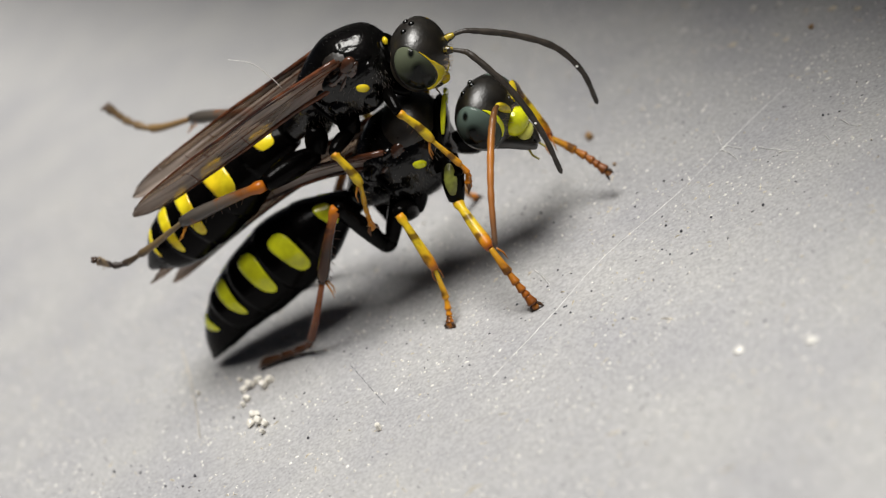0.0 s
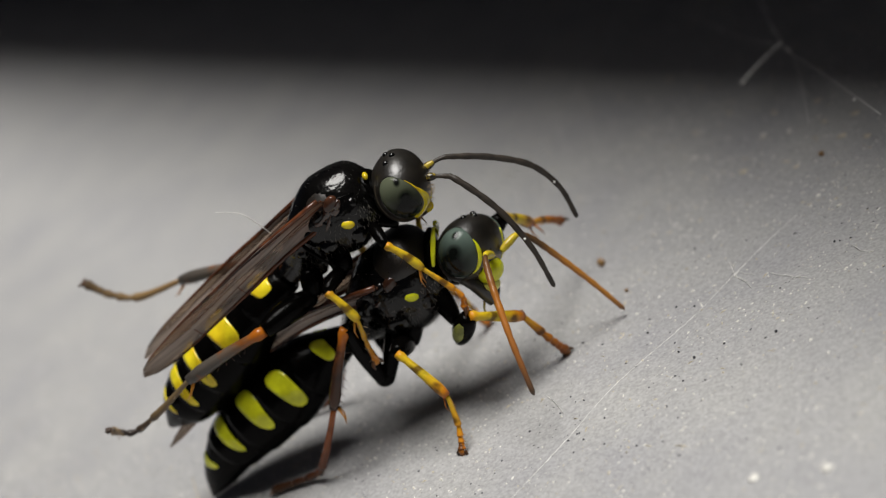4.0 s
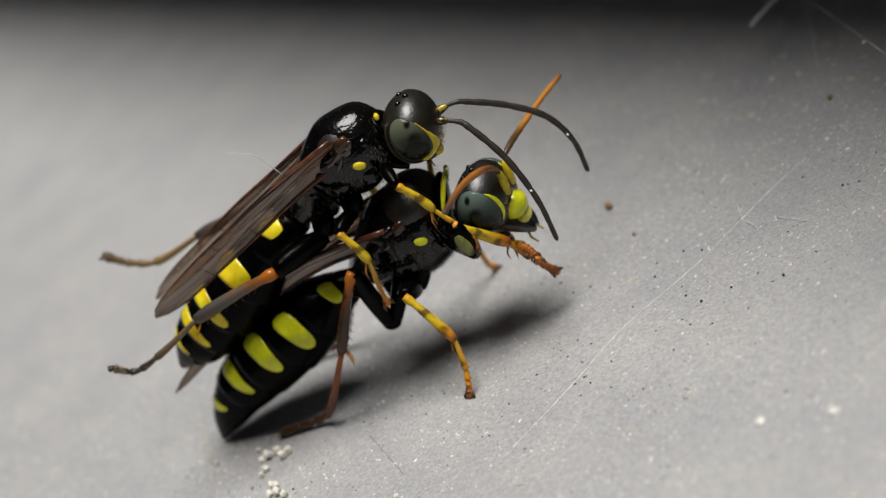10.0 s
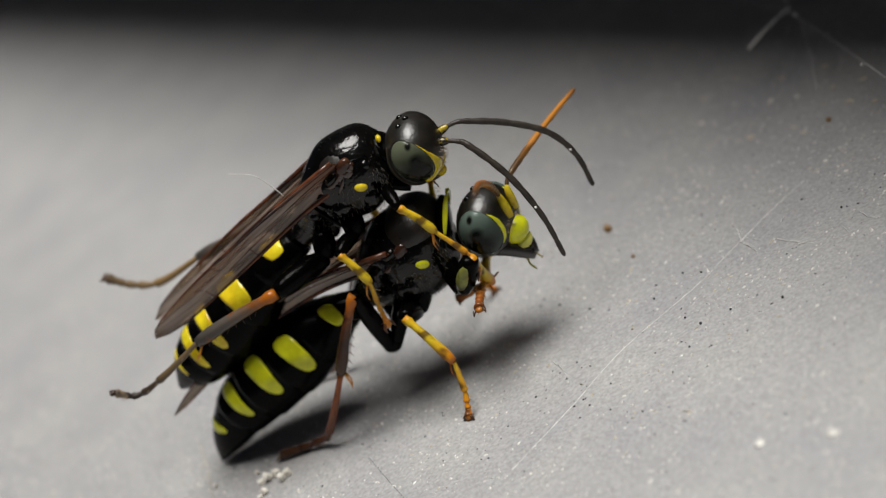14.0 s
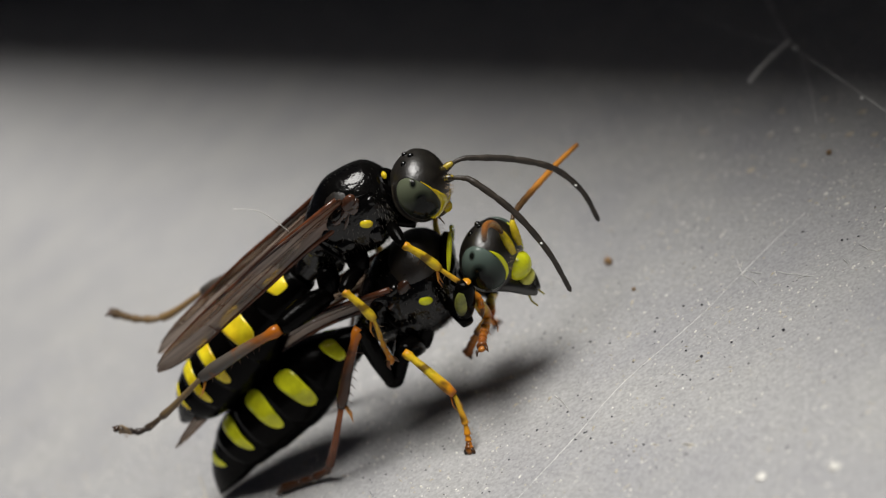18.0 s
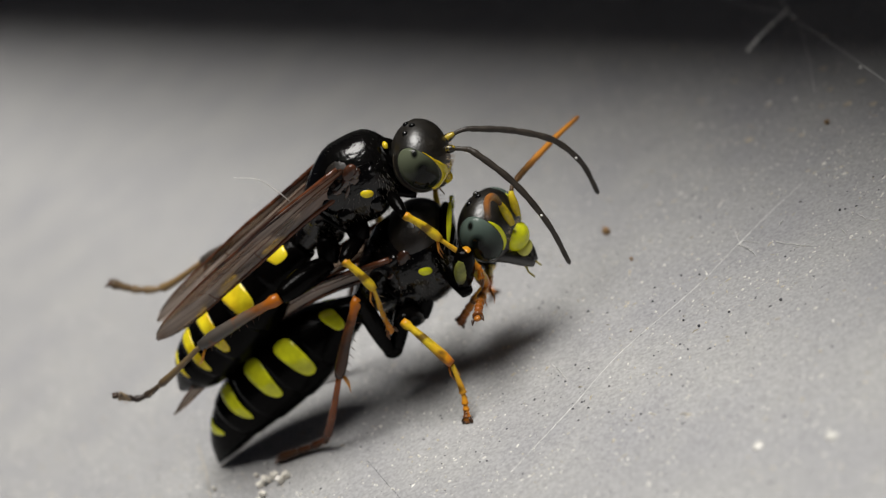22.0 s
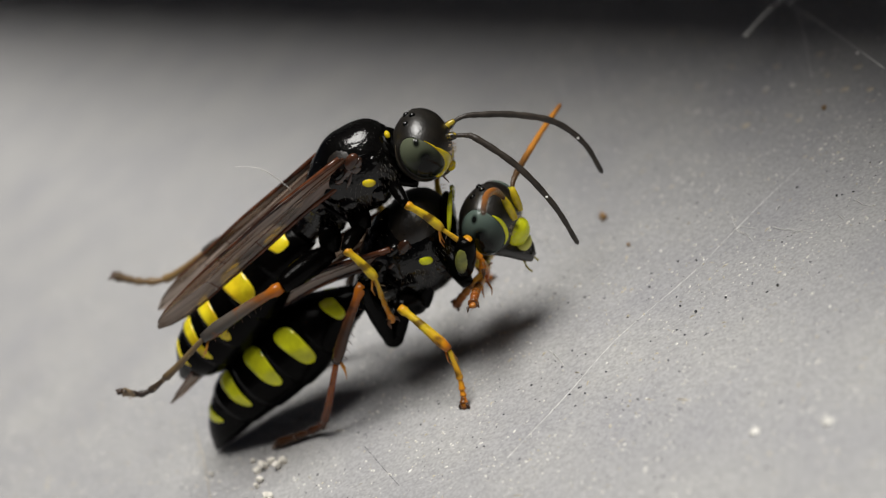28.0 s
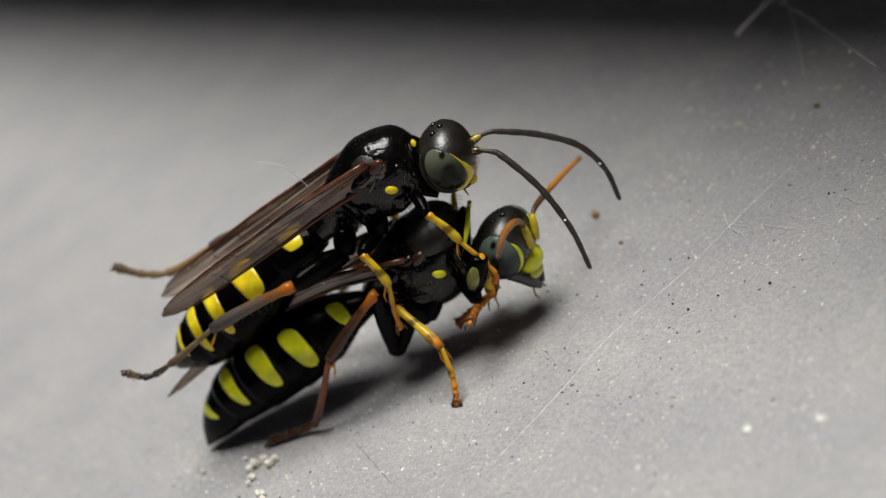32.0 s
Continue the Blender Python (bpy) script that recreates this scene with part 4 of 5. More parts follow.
male_head = head_parts(male, Z, (8.78, 0, 5.82), eye_male, amber, amber, 0.93, tilt=-13, jaw=0.55, roll=7, slant=44, ahead=3, small=31)
wing(male, Z, (7.28, -0.8, 6.5), (0.85, -0.82, 4.5), 1.14, (0.3, -0.5, 0.9), "forewing", narrow=0.72, end=0.55, arch=0.28)
wing(male, Z, (7.0, 0.75, 6.4), (0.55, 0.3, 4.35), 0.6, (0.3, 0.5, 0.9), "forewing", narrow=0.7, end=0.75)
side_plates(male, Z, ((6.45, 0.62, 6.0, 0.34, 0.2, -30), (6.75, 0.7, 5.5, 0.32, 0.26, 20), (7.5, 0.68, 5.45, 0.26, 0.3, 10), (6.95, 0.76, 6.3, 0.24, 0.14, -25), (6.0, 0.42, 5.5, 0.2, 0.2, 0), (7.75, 0.6, 6.2, 0.18, 0.2, -20)))
into_head = male_head.matrix_basis.inverted() @ Matrix.Translation(-Z * MM)
for whip in (((9.41, -0.19, 5.80), (9.84, -0.28, 5.65), (10.09, -0.4, 5.45), (10.6, -0.6, 4.45), (10.86, -0.7, 3.23), (10.86, -0.7, 2.04)),
             ((9.32, 0.19, 5.84), (9.85, 0.28, 5.87), (10.2, 0.4, 5.69), (10.9, 0.7, 5.14), (11.58, 0.9, 4.43), (11.9, 1.0, 3.56), (11.91, 1.0, 2.63))):
    feeler = antenna_mesh([into_head @ (Vector(p) * MM) / MM for p in whip], male_head, antenna_dark, scape_dark, 0.066, 9)
    bm = bmesh.new()
    ellipsoid(bm, into_head @ ((Vector(whip[-2]).lerp(Vector(whip[-3]), 0.2) + Vector((0.02, -0.07, 0.05))) * MM) / MM, (0.036, 0.03, 0.028), (20, 30, 0), 10, 8)
    part("droplet", bm, fibre_white, feeler, "tiny white droplet")
still_leg(male, Z, (7.85, -0.55, 5.45), (8.13, -1.3, 5.14), (8.6, -1.3, 4.23), ((9.04, -1.25, 3.24), (9.0, -1.25, 2.88)), (black, leg_yellow, tarsus_orange), (0.14, 0.115, 0.085), 4, 51)
still_leg(male, Z, (7.85, 0.55, 5.45), (8.42, 1.1, 4.5), (8.18, 1.1, 3.66), ((7.91, 1.1, 3.18), (7.7, 1.05, 2.9)), (black, leg_yellow, tarsus_orange), (0.14, 0.095, 0.065), 6, 52)
still_leg(male, Z, (6.7, -0.7, 4.75), (6.36, -1.5, 4.75), (6.68, -1.6, 3.82), ((6.5, -1.45, 3.1), (6.44, -1.4, 2.6)), (black, leg_yellow, tarsus_orange), (0.17, 0.12, 0.07), 4, 53)
still_leg(male, Z, (6.7, 0.7, 4.75), (6.4, 1.5, 4.6), (6.6, 1.7, 3.7), ((6.5, 1.5, 3.0), (6.4, 1.4, 2.6)), (black, leg_yellow, tarsus_orange), (0.19, 0.112, 0.065), 7, 54)
male_hind_near = still_leg(male, Z, (5.7, -0.65, 4.45), (4.55, -1.6, 4.54), (2.21, -1.8, 4.29), ((0.94, -1.8, 3.83), (0.07, -1.8, 3.64), (-0.35, -1.9, 3.97)), (black, leg_hind_dark, tarsus_dark), (0.28, 0.17, 0.1), 8, 55)
male_hind_far = still_leg(male, Z, (5.7, 0.65, 4.45), (4.0, 1.5, 5.0), (1.74, 1.8, 4.86), ((0.48, 1.8, 4.68), (-0.24, 1.8, 4.92), (-0.83, 1.9, 5.35)), (black, leg_hind_dark, tarsus_tan), (0.28, 0.17, 0.12), 8, 56)
bm = bmesh.new()
tube(bm, [Vector(p) - Z for p in smooth_path([(5.5, -0.3, 6.2), (5.34, -0.3, 6.6), (5.1, -0.3, 7.0), (4.6, -0.3, 7.28)], 15)], [0.013 * (1 - 0.04 * i) for i in range(15)], 5)
part("loose_fibre", bm, fibre_white, male, "fine white fibre caught on the wings")

fuzz(female, (0, 0, 0), FEMALE_SPINE, 1100, 61, 0.1)
fuzz(male, Z, MALE_SPINE, 1100, 62, 0.1)
fuzz(female, (0, 0, 0), FEMALE_SPINE, 120, 63, 0.06, False)
fuzz(male, Z, MALE_SPINE, 120, 64, 0.06, False)

# ---------------------------------------------------------------- grit, fibres and web on the surface
CRYSTALS = ((-6.86, -5.58, 0.14), (-6.80, -6.17, 0.19), (-6.59, -6.19, 0.24), (-6.37, -6.18, 0.24), (-6.25, -6.59, 0.18), (-6.08, -6.50, 0.24), (-6.79, -6.72, 0.20), (-6.91, -6.88, 0.15), (-6.67, -7.72, 0.22), (-6.84, -7.93, 0.18), (-6.62, -8.08, 0.21), (-6.48, -8.31, 0.22), (-6.60, -8.58, 0.15), (-8.04, -5.04, 0.12), (-3.91, -11.19, 0.18))
DARK_GRIT = ((-10.67, -6.31, 0.09), (-9.95, -7.08, 0.08), (-8.52, -8.66, 0.09), (-8.88, -8.77, 0.08), (-9.32, -8.34, 0.07), (-7.25, -7.13, 0.08), (-11.64, -5.26, 0.07), (-6.24, -8.23, 0.07), (-5.57, -9.88, 0.08))
DARK_GRIT_FAR = ((6.02, -11.41, 0.09), (4.98, -10.68, 0.08), (4.25, -10.54, 0.09), (4.76, -8.07, 0.07), (8.60, -9.31, 0.08), (4.07, -9.95, 0.07), (1.91, -6.18, 0.07), (2.02, -6.97, 0.07), (3.82, -8.42, 0.07), (5.10, -8.49, 0.07), (2.44, -7.18, 0.07))
BROWN_GRIT = ((4.12, -3.99, 0.21), (10.34, -5.08, 0.13), (4.13, -6.00, 0.09))
PALE_GRIT = ((6.31, -11.16, 0.08), (5.83, -9.69, 0.07), (3.11, -7.21, 0.08), (9.34, -6.88, 0.11), (9.43, -7.88, 0.12), (4.98, -5.95, 0.07), (10.42, -2.87, 0.17), (9.89, -2.23, 0.15), (8.14, -1.19, 0.14))
TAN_GRIT = ((11.68, -2.06, 0.20), (11.92, -3.94, 0.19), (11.14, -4.69, 0.22), (11.52, -5.44, 0.17), (9.87, 0.30, 0.16), (8.65, -3.53, 0.20), (8.75, 0.34, 0.15), (10.65, -1.30, 0.17), (9.71, 4.93, 0.19), (10.06, 3.03, 0.14), (9.67, -4.88, 0.13), (11.24, -3.44, 0.14), (8.19, 5.59, 0.14))
FLAKES = ((3.49, -15.67, 0.27), (4.71, -16.63, 0.29))
FIBRES = (
    ((-8.30, -2.20, 0.03), (-8.23, -3.36, 0.03), (-8.19, -4.70, 0.03), (-8.20, -6.05, 0.03), (-8.22, -7.18, 0.03)),
    ((6.25, -8.24, 0.03), (6.48, -8.24, 0.03), (6.67, -8.71, 0.03)),
    ((6.46, -7.87, 0.03), (6.53, -7.78, 0.03), (6.61, -7.70, 0.03)),
    ((6.32, -8.26, 0.03), (6.40, -8.78, 0.03), (6.39, -9.15, 0.03)),
    ((7.35, -8.43, 0.03), (7.45, -8.35, 0.03), (7.54, -8.32, 0.03)),
    ((7.18, -9.77, 0.03), (7.28, -9.83, 0.03), (7.41, -9.84, 0.03)),
    ((8.23, -10.13, 0.03), (8.23, -10.29, 0.03), (8.21, -10.49, 0.03)),
    ((6.97, -9.06, 0.03), (7.20, -9.57, 0.03), (7.47, -10.12, 0.03)),
    ((0.98, -8.61, 0.03), (1.05, -9.03, 0.03), (1.07, -9.63, 0.03)),
    ((6.50, -7.56, 0.03), (6.36, -8.25, 0.03), (6.45, -8.77, 0.03)),
    ((8.79, -9.91, 0.03), (8.81, -10.33, 0.03), (8.92, -10.59, 0.03)),
)
SCRATCH = ((-1.11, -11.73, 0.00), (0.75, -10.72, 0.00), (2.45, -9.71, 0.00), (4.77, -8.92, 0.00), (6.14, -8.25, 0.00), (7.56, -7.57, 0.00), (8.64, -7.15, 0.00))
SCRATCH_SHORT = ((-4.03, -7.88, 0.00), (-3.81, -9.15, 0.00), (-3.58, -10.39, 0.00))
STRANDS = (
    (((13.35, 4.84, 1.30), (13.01, 3.69, 1.30), (12.75, 2.76, 1.30), (12.31, 1.18, 1.30), (11.93, -0.40, 1.30)), 0.05),
    (((11.96, -0.23, 1.20), (11.41, -0.46, 1.20), (10.79, -0.81, 1.20), (10.23, -1.22, 1.20)), 0.1),
    (((12.03, 0.01, 1.10), (11.90, -0.89, 1.10), (11.84, -2.16, 1.10), (11.71, -4.51, 1.10), (11.54, -7.08, 1.10)), 0.02),
    (((12.05, -0.46, 0.90), (11.26, -2.80, 0.90), (10.38, -5.07, 0.90)), 0.018),
    (((11.02, 10.31, 1.30), (11.17, 7.82, 1.30), (11.23, 4.83, 1.30), (11.32, 2.88, 1.30), (11.52, 0.92, 1.30), (11.83, -0.61, 1.30)), 0.016),
    (((10.63, 11.05, 0.80), (9.85, 9.64, 0.80), (7.76, 6.80, 0.80), (6.52, 5.30, 0.80)), 0.01),
)
KNOTS = ((11.32, 2.88, 1.3, 0.05), (12.70, 2.36, 1.3, 0.05), (11.96, -0.58, 1.1, 0.07), (9.85, 9.64, 0.8, 0.03), (11.56, -5.57, 1.1, 0.05))

pale_dust = material("pale_dust", (0.76, 0.74, 0.69), 0.4, grain=0.15)
dark_dust = material("dark_dust", (0.035, 0.035, 0.045), 0.6, grain=0.4)
tan_dust = material("tan_dust", (0.58, 0.52, 0.41), 0.6, grain=0.3)


scratch_grey = material("scratch_grey", (0.64, 0.635, 0.62), 0.35, grain=0.3, grain_scale=9000)


def pebble(r, seed, squash=0.8, detail=2, rough=0.55):
    """One rough grain, resting on zero (mm)."""
    bm = bmesh.new()
    bmesh.ops.create_icosphere(bm, subdivisions=detail, radius=r)
    for v in bm.verts:
        v.co *= 1 + rough * noise.noise(v.co * (1.1 / r) + Vector((seed * 3.1, seed, 0)))
        v.co.z *= squash
    low = min(v.co.z for v in bm.verts)
    for v in bm.verts:
        v.co.z -= low + 0.12 * r
    return bm


def chip(size, seed):
    """One broken crystal with flat faces and blunt corners, resting on zero (mm)."""
    rnd = random.Random(seed)
    bm = bmesh.new()
    bmesh.ops.create_cube(bm, size=size)
    bmesh.ops.bevel(bm, geom=bm.edges, offset=size * 0.16, segments=1, affect="EDGES")
    turn = pose(0, 0, 0, rnd.uniform(0, 90), rnd.uniform(0, 90), rnd.uniform(0, 90)) @ Matrix.Diagonal((rnd.uniform(0.7, 1.25), rnd.uniform(0.7, 1.1), rnd.uniform(0.6, 1.0), 1))
    for v in bm.verts:
        v.co = turn @ (v.co * (1 + 0.25 * noise.noise(v.co * (1.5 / size) + Vector((seed * 2.3, 0, 0)))))
    low = min(v.co.z for v in bm.verts)
    for v in bm.verts:
        v.co.z -= low + 0.06 * size
    return bm


def grains(name, spots, mat, label, category, group, squash=0.8, grow=1.0, seed=0, facets=False):
    for k, (x, y, d) in enumerate(spots):
        bm = chip(d * grow * 0.78, seed + k) if facets else pebble(d / 2 * grow, seed + k, squash)
        ob = part(name, bm, mat, None)
        if facets:
            for f in ob.data.polygons:
                f.use_smooth = False
        ob.location = (x * MM, y * MM, ground_z(x, y) * MM)
        tagged(ob, label=label, category=category, group=group)


grains("crystal_grain", CRYSTALS, crystal, "pale translucent crystal grain lying on grey enamel", "grain", "crystal grains", 0.85, 1.2, 1, True)
grains("grit_grain", DARK_GRIT + DARK_GRIT_FAR, dark_dust, "tiny dark grit grain on grey enamel", "grit", "dark grit", 0.9, 0.72, 40)
grains("grit_grain", BROWN_GRIT, speck_brown, "small brown crumb on grey enamel", "crumb", "brown crumbs", 0.9, 1.05, 80)
grains("grit_grain", PALE_GRIT, pale_dust, "tiny pale grit grain on grey enamel", "grit", "pale grit", 0.3, 1.1, 90)
grains("grit_grain", TAN_GRIT, tan_dust, "flat pale tan dust patch on grey enamel", "crumb", "tan crumbs", 0.14, 1.25, 150)
grains("white_flake", FLAKES, pale_dust, "small white flake lying on grey enamel", "flake", "white flakes", 0.3, 0.85, 120)
for k, pts in enumerate(FIBRES):
    bm = bmesh.new()
    path = smooth_path(pts, 17)
    tube(bm, [p + Vector((0, 0, ground_z(p.x, p.y) + 0.02 * math.sin(k + 0.9 * i))) for i, p in enumerate(path)], [(0.015 if k == 0 else 0.009) * (1 - 0.03 * i) for i in range(17)], 5)
    ob = part("fibre", bm, tan_dust if k == 0 else fibre_white, None)
    tagged(ob, label="fine straw-coloured fibre lying on grey enamel" if k == 0 else "short fine white fibre lying on grey enamel", category="fibre", group="fibres")

for k, (pts, r) in enumerate(((SCRATCH, 0.021), (SCRATCH_SHORT, 0.008))):
    bm = bmesh.new()
    path = [Vector((p.x, p.y, ground_z(p.x, p.y))) for p in smooth_path(pts, 220)]
    last = None
    for i in range(219):
        d = (path[i + 1] - path[i]).normalized()
        side = Vector((-d.y, d.x, 0))
        a, c = (r * max(0.55 + 1.1 * noise.noise((i * 0.4, k * 9 + s, 0)) + 0.5 * noise.noise((i * 0.06, k, 4)), 0.03) for s in (0.3, 5.7))
        row = [bm.verts.new(path[i] + side * a + Vector((0, 0, 0.004))), bm.verts.new(path[i] + Vector((0, 0, 0.009))), bm.verts.new(path[i] - side * c + Vector((0, 0, 0.004)))]
        if last:
            bm.faces.new((last[0], last[1], row[1], row[0]))
            bm.faces.new((last[1], last[2], row[2], row[1]))
        last = row
    part("scratch", bm, dark_dust if k else scratch_grey, ground, "thin dark scratch" if k else "thin pale scratch")

cobweb = new("cobweb")
tagged(cobweb, label="torn grey cobweb strands in the shaded corner", category="cobweb")
for pts, r in STRANDS:
    bm = bmesh.new()
    path = smooth_path(pts, 30)
    tube(bm, path, [r * (0.5 + 0.4 * noise.noise((i * 0.35, r * 77, 3))) for i in range(30)], 7)
    part("strand", bm, web_silk, cobweb)
for k, (x, y, z, r) in enumerate(KNOTS):
    bm = pebble(r, 200 + k)
    ob = part("knot", bm, web_silk, cobweb)
    ob.location = Vector((x, y, z - r)) * MM


def dust(name, count, mat, lo, hi, seed, label, flat=0.7, stretch=1.0):
    """Uncountable fine specks strewn over the surface, one mesh."""
    rnd = random.Random(seed)
    verts, faces = [], []
    for _ in range(count):
        x, y = rnd.uniform(-16, 17), rnd.uniform(-21, 14)
        if noise.noise((x * 0.35, y * 0.35, seed)) < rnd.uniform(-0.7, 0.35):
            continue
        r = lo + (hi - lo) * rnd.random() ** 3
        lean, pull = rnd.uniform(0, 6.3), 1 + stretch * rnd.random() ** 2
        z = ground_z(x, y)
        n, base, turn = 5, len(verts), rnd.uniform(0, 6.3)
        for k in range(n):
            q = r * rnd.uniform(0.6, 1.2)
            u, v = q * math.cos(turn + k * 6.283 / n) * pull, q * math.sin(turn + k * 6.283 / n) / math.sqrt(pull)
            verts.append(((x + u * math.cos(lean) - v * math.sin(lean)) * MM, (y + u * math.sin(lean) + v * math.cos(lean)) * MM, z * MM))
        verts.append(((x + 0.3 * r * rnd.uniform(-1, 1)) * MM, (y + 0.3 * r * rnd.uniform(-1, 1)) * MM, (z + r * flat * rnd.uniform(0.7, 1.5)) * MM))
        faces.extend((base + k, base + (k + 1) % n, base + n) for k in range(n))
    me = bpy.data.meshes.new(name)
    me.from_pydata(verts, [], faces)
    me.materials.append(mat)
    tagged(new(name, me), label=label, category="dust", kind="stuff")


dust("pale_dust", 28000, pale_dust, 0.007, 0.044, 5, "fine pale dust specks over grey enamel", 0.8)
dust("dark_dust", 6000, dark_dust, 0.010, 0.036, 6, "fine dark dust specks over grey enamel", 0.8)
dust("tan_dust", 8000, tan_dust, 0.010, 0.042, 7, "fine tan dust specks over grey enamel", 0.8, 4.0)

# ---------------------------------------------------------------- what moves
FEMALE_ROWS = (
    (0, 0.45, 0.01, -1.1), (0.5, 0.45, -0.27, -3.5), (1, 0.44, -0.29, -3.8), (1.2, 0.42, -0.26, -2.8),
    (1.5, 0.37, -0.28, -1.5), (2, 0.14, 0.02, 3.1), (2.5, 0.11, 0.27, 5.8), (3, 0.13, -0.13, -1.7),
    (3.5, 0.13, -0.11, -1.4), (4, -0.06, 0.02, 1.7), (4.5, -0.19, 0.30, 4.2), (6.5, 0.02, -0.00, -0.4),
    (7, 0.02, 0.01, -0.2), (7.5, 0.02, 0.03, -0.0), (8, -0.00, 0.00, -0.2), (8.5, -0.01, -0.01, 0.2),
    (9, -0.02, -0.02, -0.0), (9.5, -0.02, 0.01, 0.5), (10, -0.03, 0.01, 0.3), (10.5, -0.01, 0.01, 0.4),
    (11, -0.02, 0.00, 0.2), (11.5, -0.02, 0.02, 0.2), (12, -0.02, 0.01, 0.4), (12.5, -0.02, 0.01, 0.4),
    (13, -0.00, 0.00, -0.0), (13.5, -0.01, 0.01, 0.4), (14, 0.01, -0.03, -0.2), (14.5, 0.01, -0.04, -0.2),
    (16.5, 0.03, -0.09, -0.8), (17, 0.02, -0.11, -1.1), (17.5, 0.03, -0.11, -1.0), (18, 0.02, -0.13, -1.1),
    (18.5, 0.03, -0.13, -1.1), (19, 0.03, -0.14, -1.1), (19.5, 0.03, -0.13, -1.1), (20, 0.03, -0.16, -1.5),
    (20.5, 0.05, -0.15, -1.3), (21, 0.06, -0.15, -1.5), (21.5, 0.06, -0.15, -1.5), (22, 0.05, -0.16, -1.5),
    (22.5, 0.04, -0.17, -1.5), (23, 0.06, -0.17, -1.5), (23.5, 0.04, -0.17, -1.5), (24, 0.07, -0.18, -1.7),
    (24.5, 0.07, -0.18, -1.7), (25, 0.08, -0.21, -1.7), (25.5, 0.06, -0.19, -1.7), (27.5, 0.06, -0.24, -1.9),
    (28, 0.08, -0.29, -1.4), (28.5, 0.08, -0.31, -1.6), (29, 0.12, -0.38, -2.8), (29.5, 0.18, -0.43, -3.1),
    (30, 0.24, -0.52, -4.1), (30.5, 0.28, -0.58, -4.7), (31, 0.30, -0.66, -5.2), (31.5, 0.31, -0.76, -6.4),
    (32, 0.32, -0.82, -6.8),
)
MALE_ROWS = (
    (0, 0.52, -0.02, -7.1), (0.5, 0.88, -0.28, -12.5), (1, 0.91, -0.25, -9.6), (1.2, 0.83, -0.11, -8.4),
    (1.5, 0.71, -0.28, -10.5), (2, 0.10, -0.01, -3.3), (2.5, -0.12, 0.24, 1.2), (3, 0.36, -0.16, -7.3),
    (3.5, 0.21, -0.16, -6.0), (4, -0.19, -0.03, 0.3), (4.5, -0.45, 0.32, 4.5), (6.5, 0.00, -0.01, 0.3),
    (7, 0.01, 0.02, 0.3), (7.5, 0.00, 0.02, 0.3), (8, -0.02, -0.01, 0.3), (8.5, -0.05, -0.01, 0.3),
    (9, -0.03, -0.02, 0.3), (9.5, -0.02, 0.01, 0.3), (10, -0.07, -0.01, 0.2), (10.5, -0.04, 0.00, 0.2),
    (11, -0.06, -0.01, 0.2), (11.5, -0.05, 0.02, 0.1), (12, -0.05, -0.00, 0.1), (12.5, -0.05, -0.00, 0.0),
    (13, -0.00, -0.00, -0.0), (13.5, -0.05, -0.01, -0.1), (14, -0.01, -0.02, -0.2), (14.5, -0.00, -0.03, -0.3),
    (16.5, 0.03, -0.10, -0.6), (17, 0.06, -0.11, -0.7), (17.5, 0.06, -0.11, -0.8), (18, 0.04, -0.14, -0.9),
    (18.5, 0.07, -0.13, -1.0), (19, 0.08, -0.15, -1.1), (19.5, 0.08, -0.14, -1.1), (20, 0.07, -0.17, -1.2),
    (20.5, 0.10, -0.15, -1.2), (21, 0.11, -0.16, -1.3), (21.5, 0.13, -0.17, -1.3), (22, 0.10, -0.17, -1.4),
    (22.5, 0.10, -0.18, -1.4), (23, 0.11, -0.16, -1.4), (23.5, 0.13, -0.16, -1.5), (24, 0.15, -0.18, -1.5),
    (24.5, 0.16, -0.16, -1.5), (25, 0.16, -0.20, -1.5), (25.5, 0.14, -0.18, -1.5), (27.5, 0.16, -0.21, -1.5),
    (28, 0.16, -0.30, -1.6), (28.5, 0.15, -0.32, -2.2), (29, 0.25, -0.39, -2.9), (29.5, 0.35, -0.43, -3.6),
    (30, 0.45, -0.50, -4.3), (30.5, 0.52, -0.57, -5.0), (31, 0.58, -0.64, -5.6), (31.5, 0.63, -0.71, -6.3),
    (32, 0.68, -0.77, -7.0),
)
MALE_HEAD_ROWS = ((0, -4.5, 4.2), (0.5, -3, 8.5), (1, -2.1, 5.2), (1.5, 5, 10.5), (2, 10, 8.5), (2.5, 9, 2.5), (3, 7.2, 6.3), (3.5, 6, 5.8), (4, 4.5, 0.3), (4.5, 4, -3.5), (6.5, 1.3, 0.3), (7, 1.1, 0.3), (8, -0.5, -1.5), (9, 0.3, 0.0), (10, 0.0, -3.2), (11, 0.0, -1.2), (12, 0.0, 0.4), (13, 0.0, 0.0), (19, 0.0, 1.4), (23, 0.5, 0.6), (28, 1.7, 4.2), (30, 1, 3.9), (31, 0.5, 2.8), (32, 0.0, 4.2))
HIND_NEAR_ROWS = ((0, -2.0, -6.3), (1, -1.5, -11.8), (2, -2.6, -5.7), (3, 0.2, -10.1), (4, -2.2, -3.3), (9, 1.0, -0.7), (13, 0.0, 0.0), (19, -1.1, 0.1), (23, -1.0, -0.4), (28, -2.8, 1.5), (32, -4.1, -2.3))
HIND_FAR_ROWS = ((0, 2.4, -20.1), (1, 8.2, -7.1), (2, 2.0, -3.2), (3, 10.6, -8.0), (4, 9.6, -4.0), (9, 0.5, -0.6), (13, -0.5, -0.4), (19, -2.2, -1.7), (23, -3.0, -1.0), (28, -4.4, -0.9), (32, -6.0, 1.9))
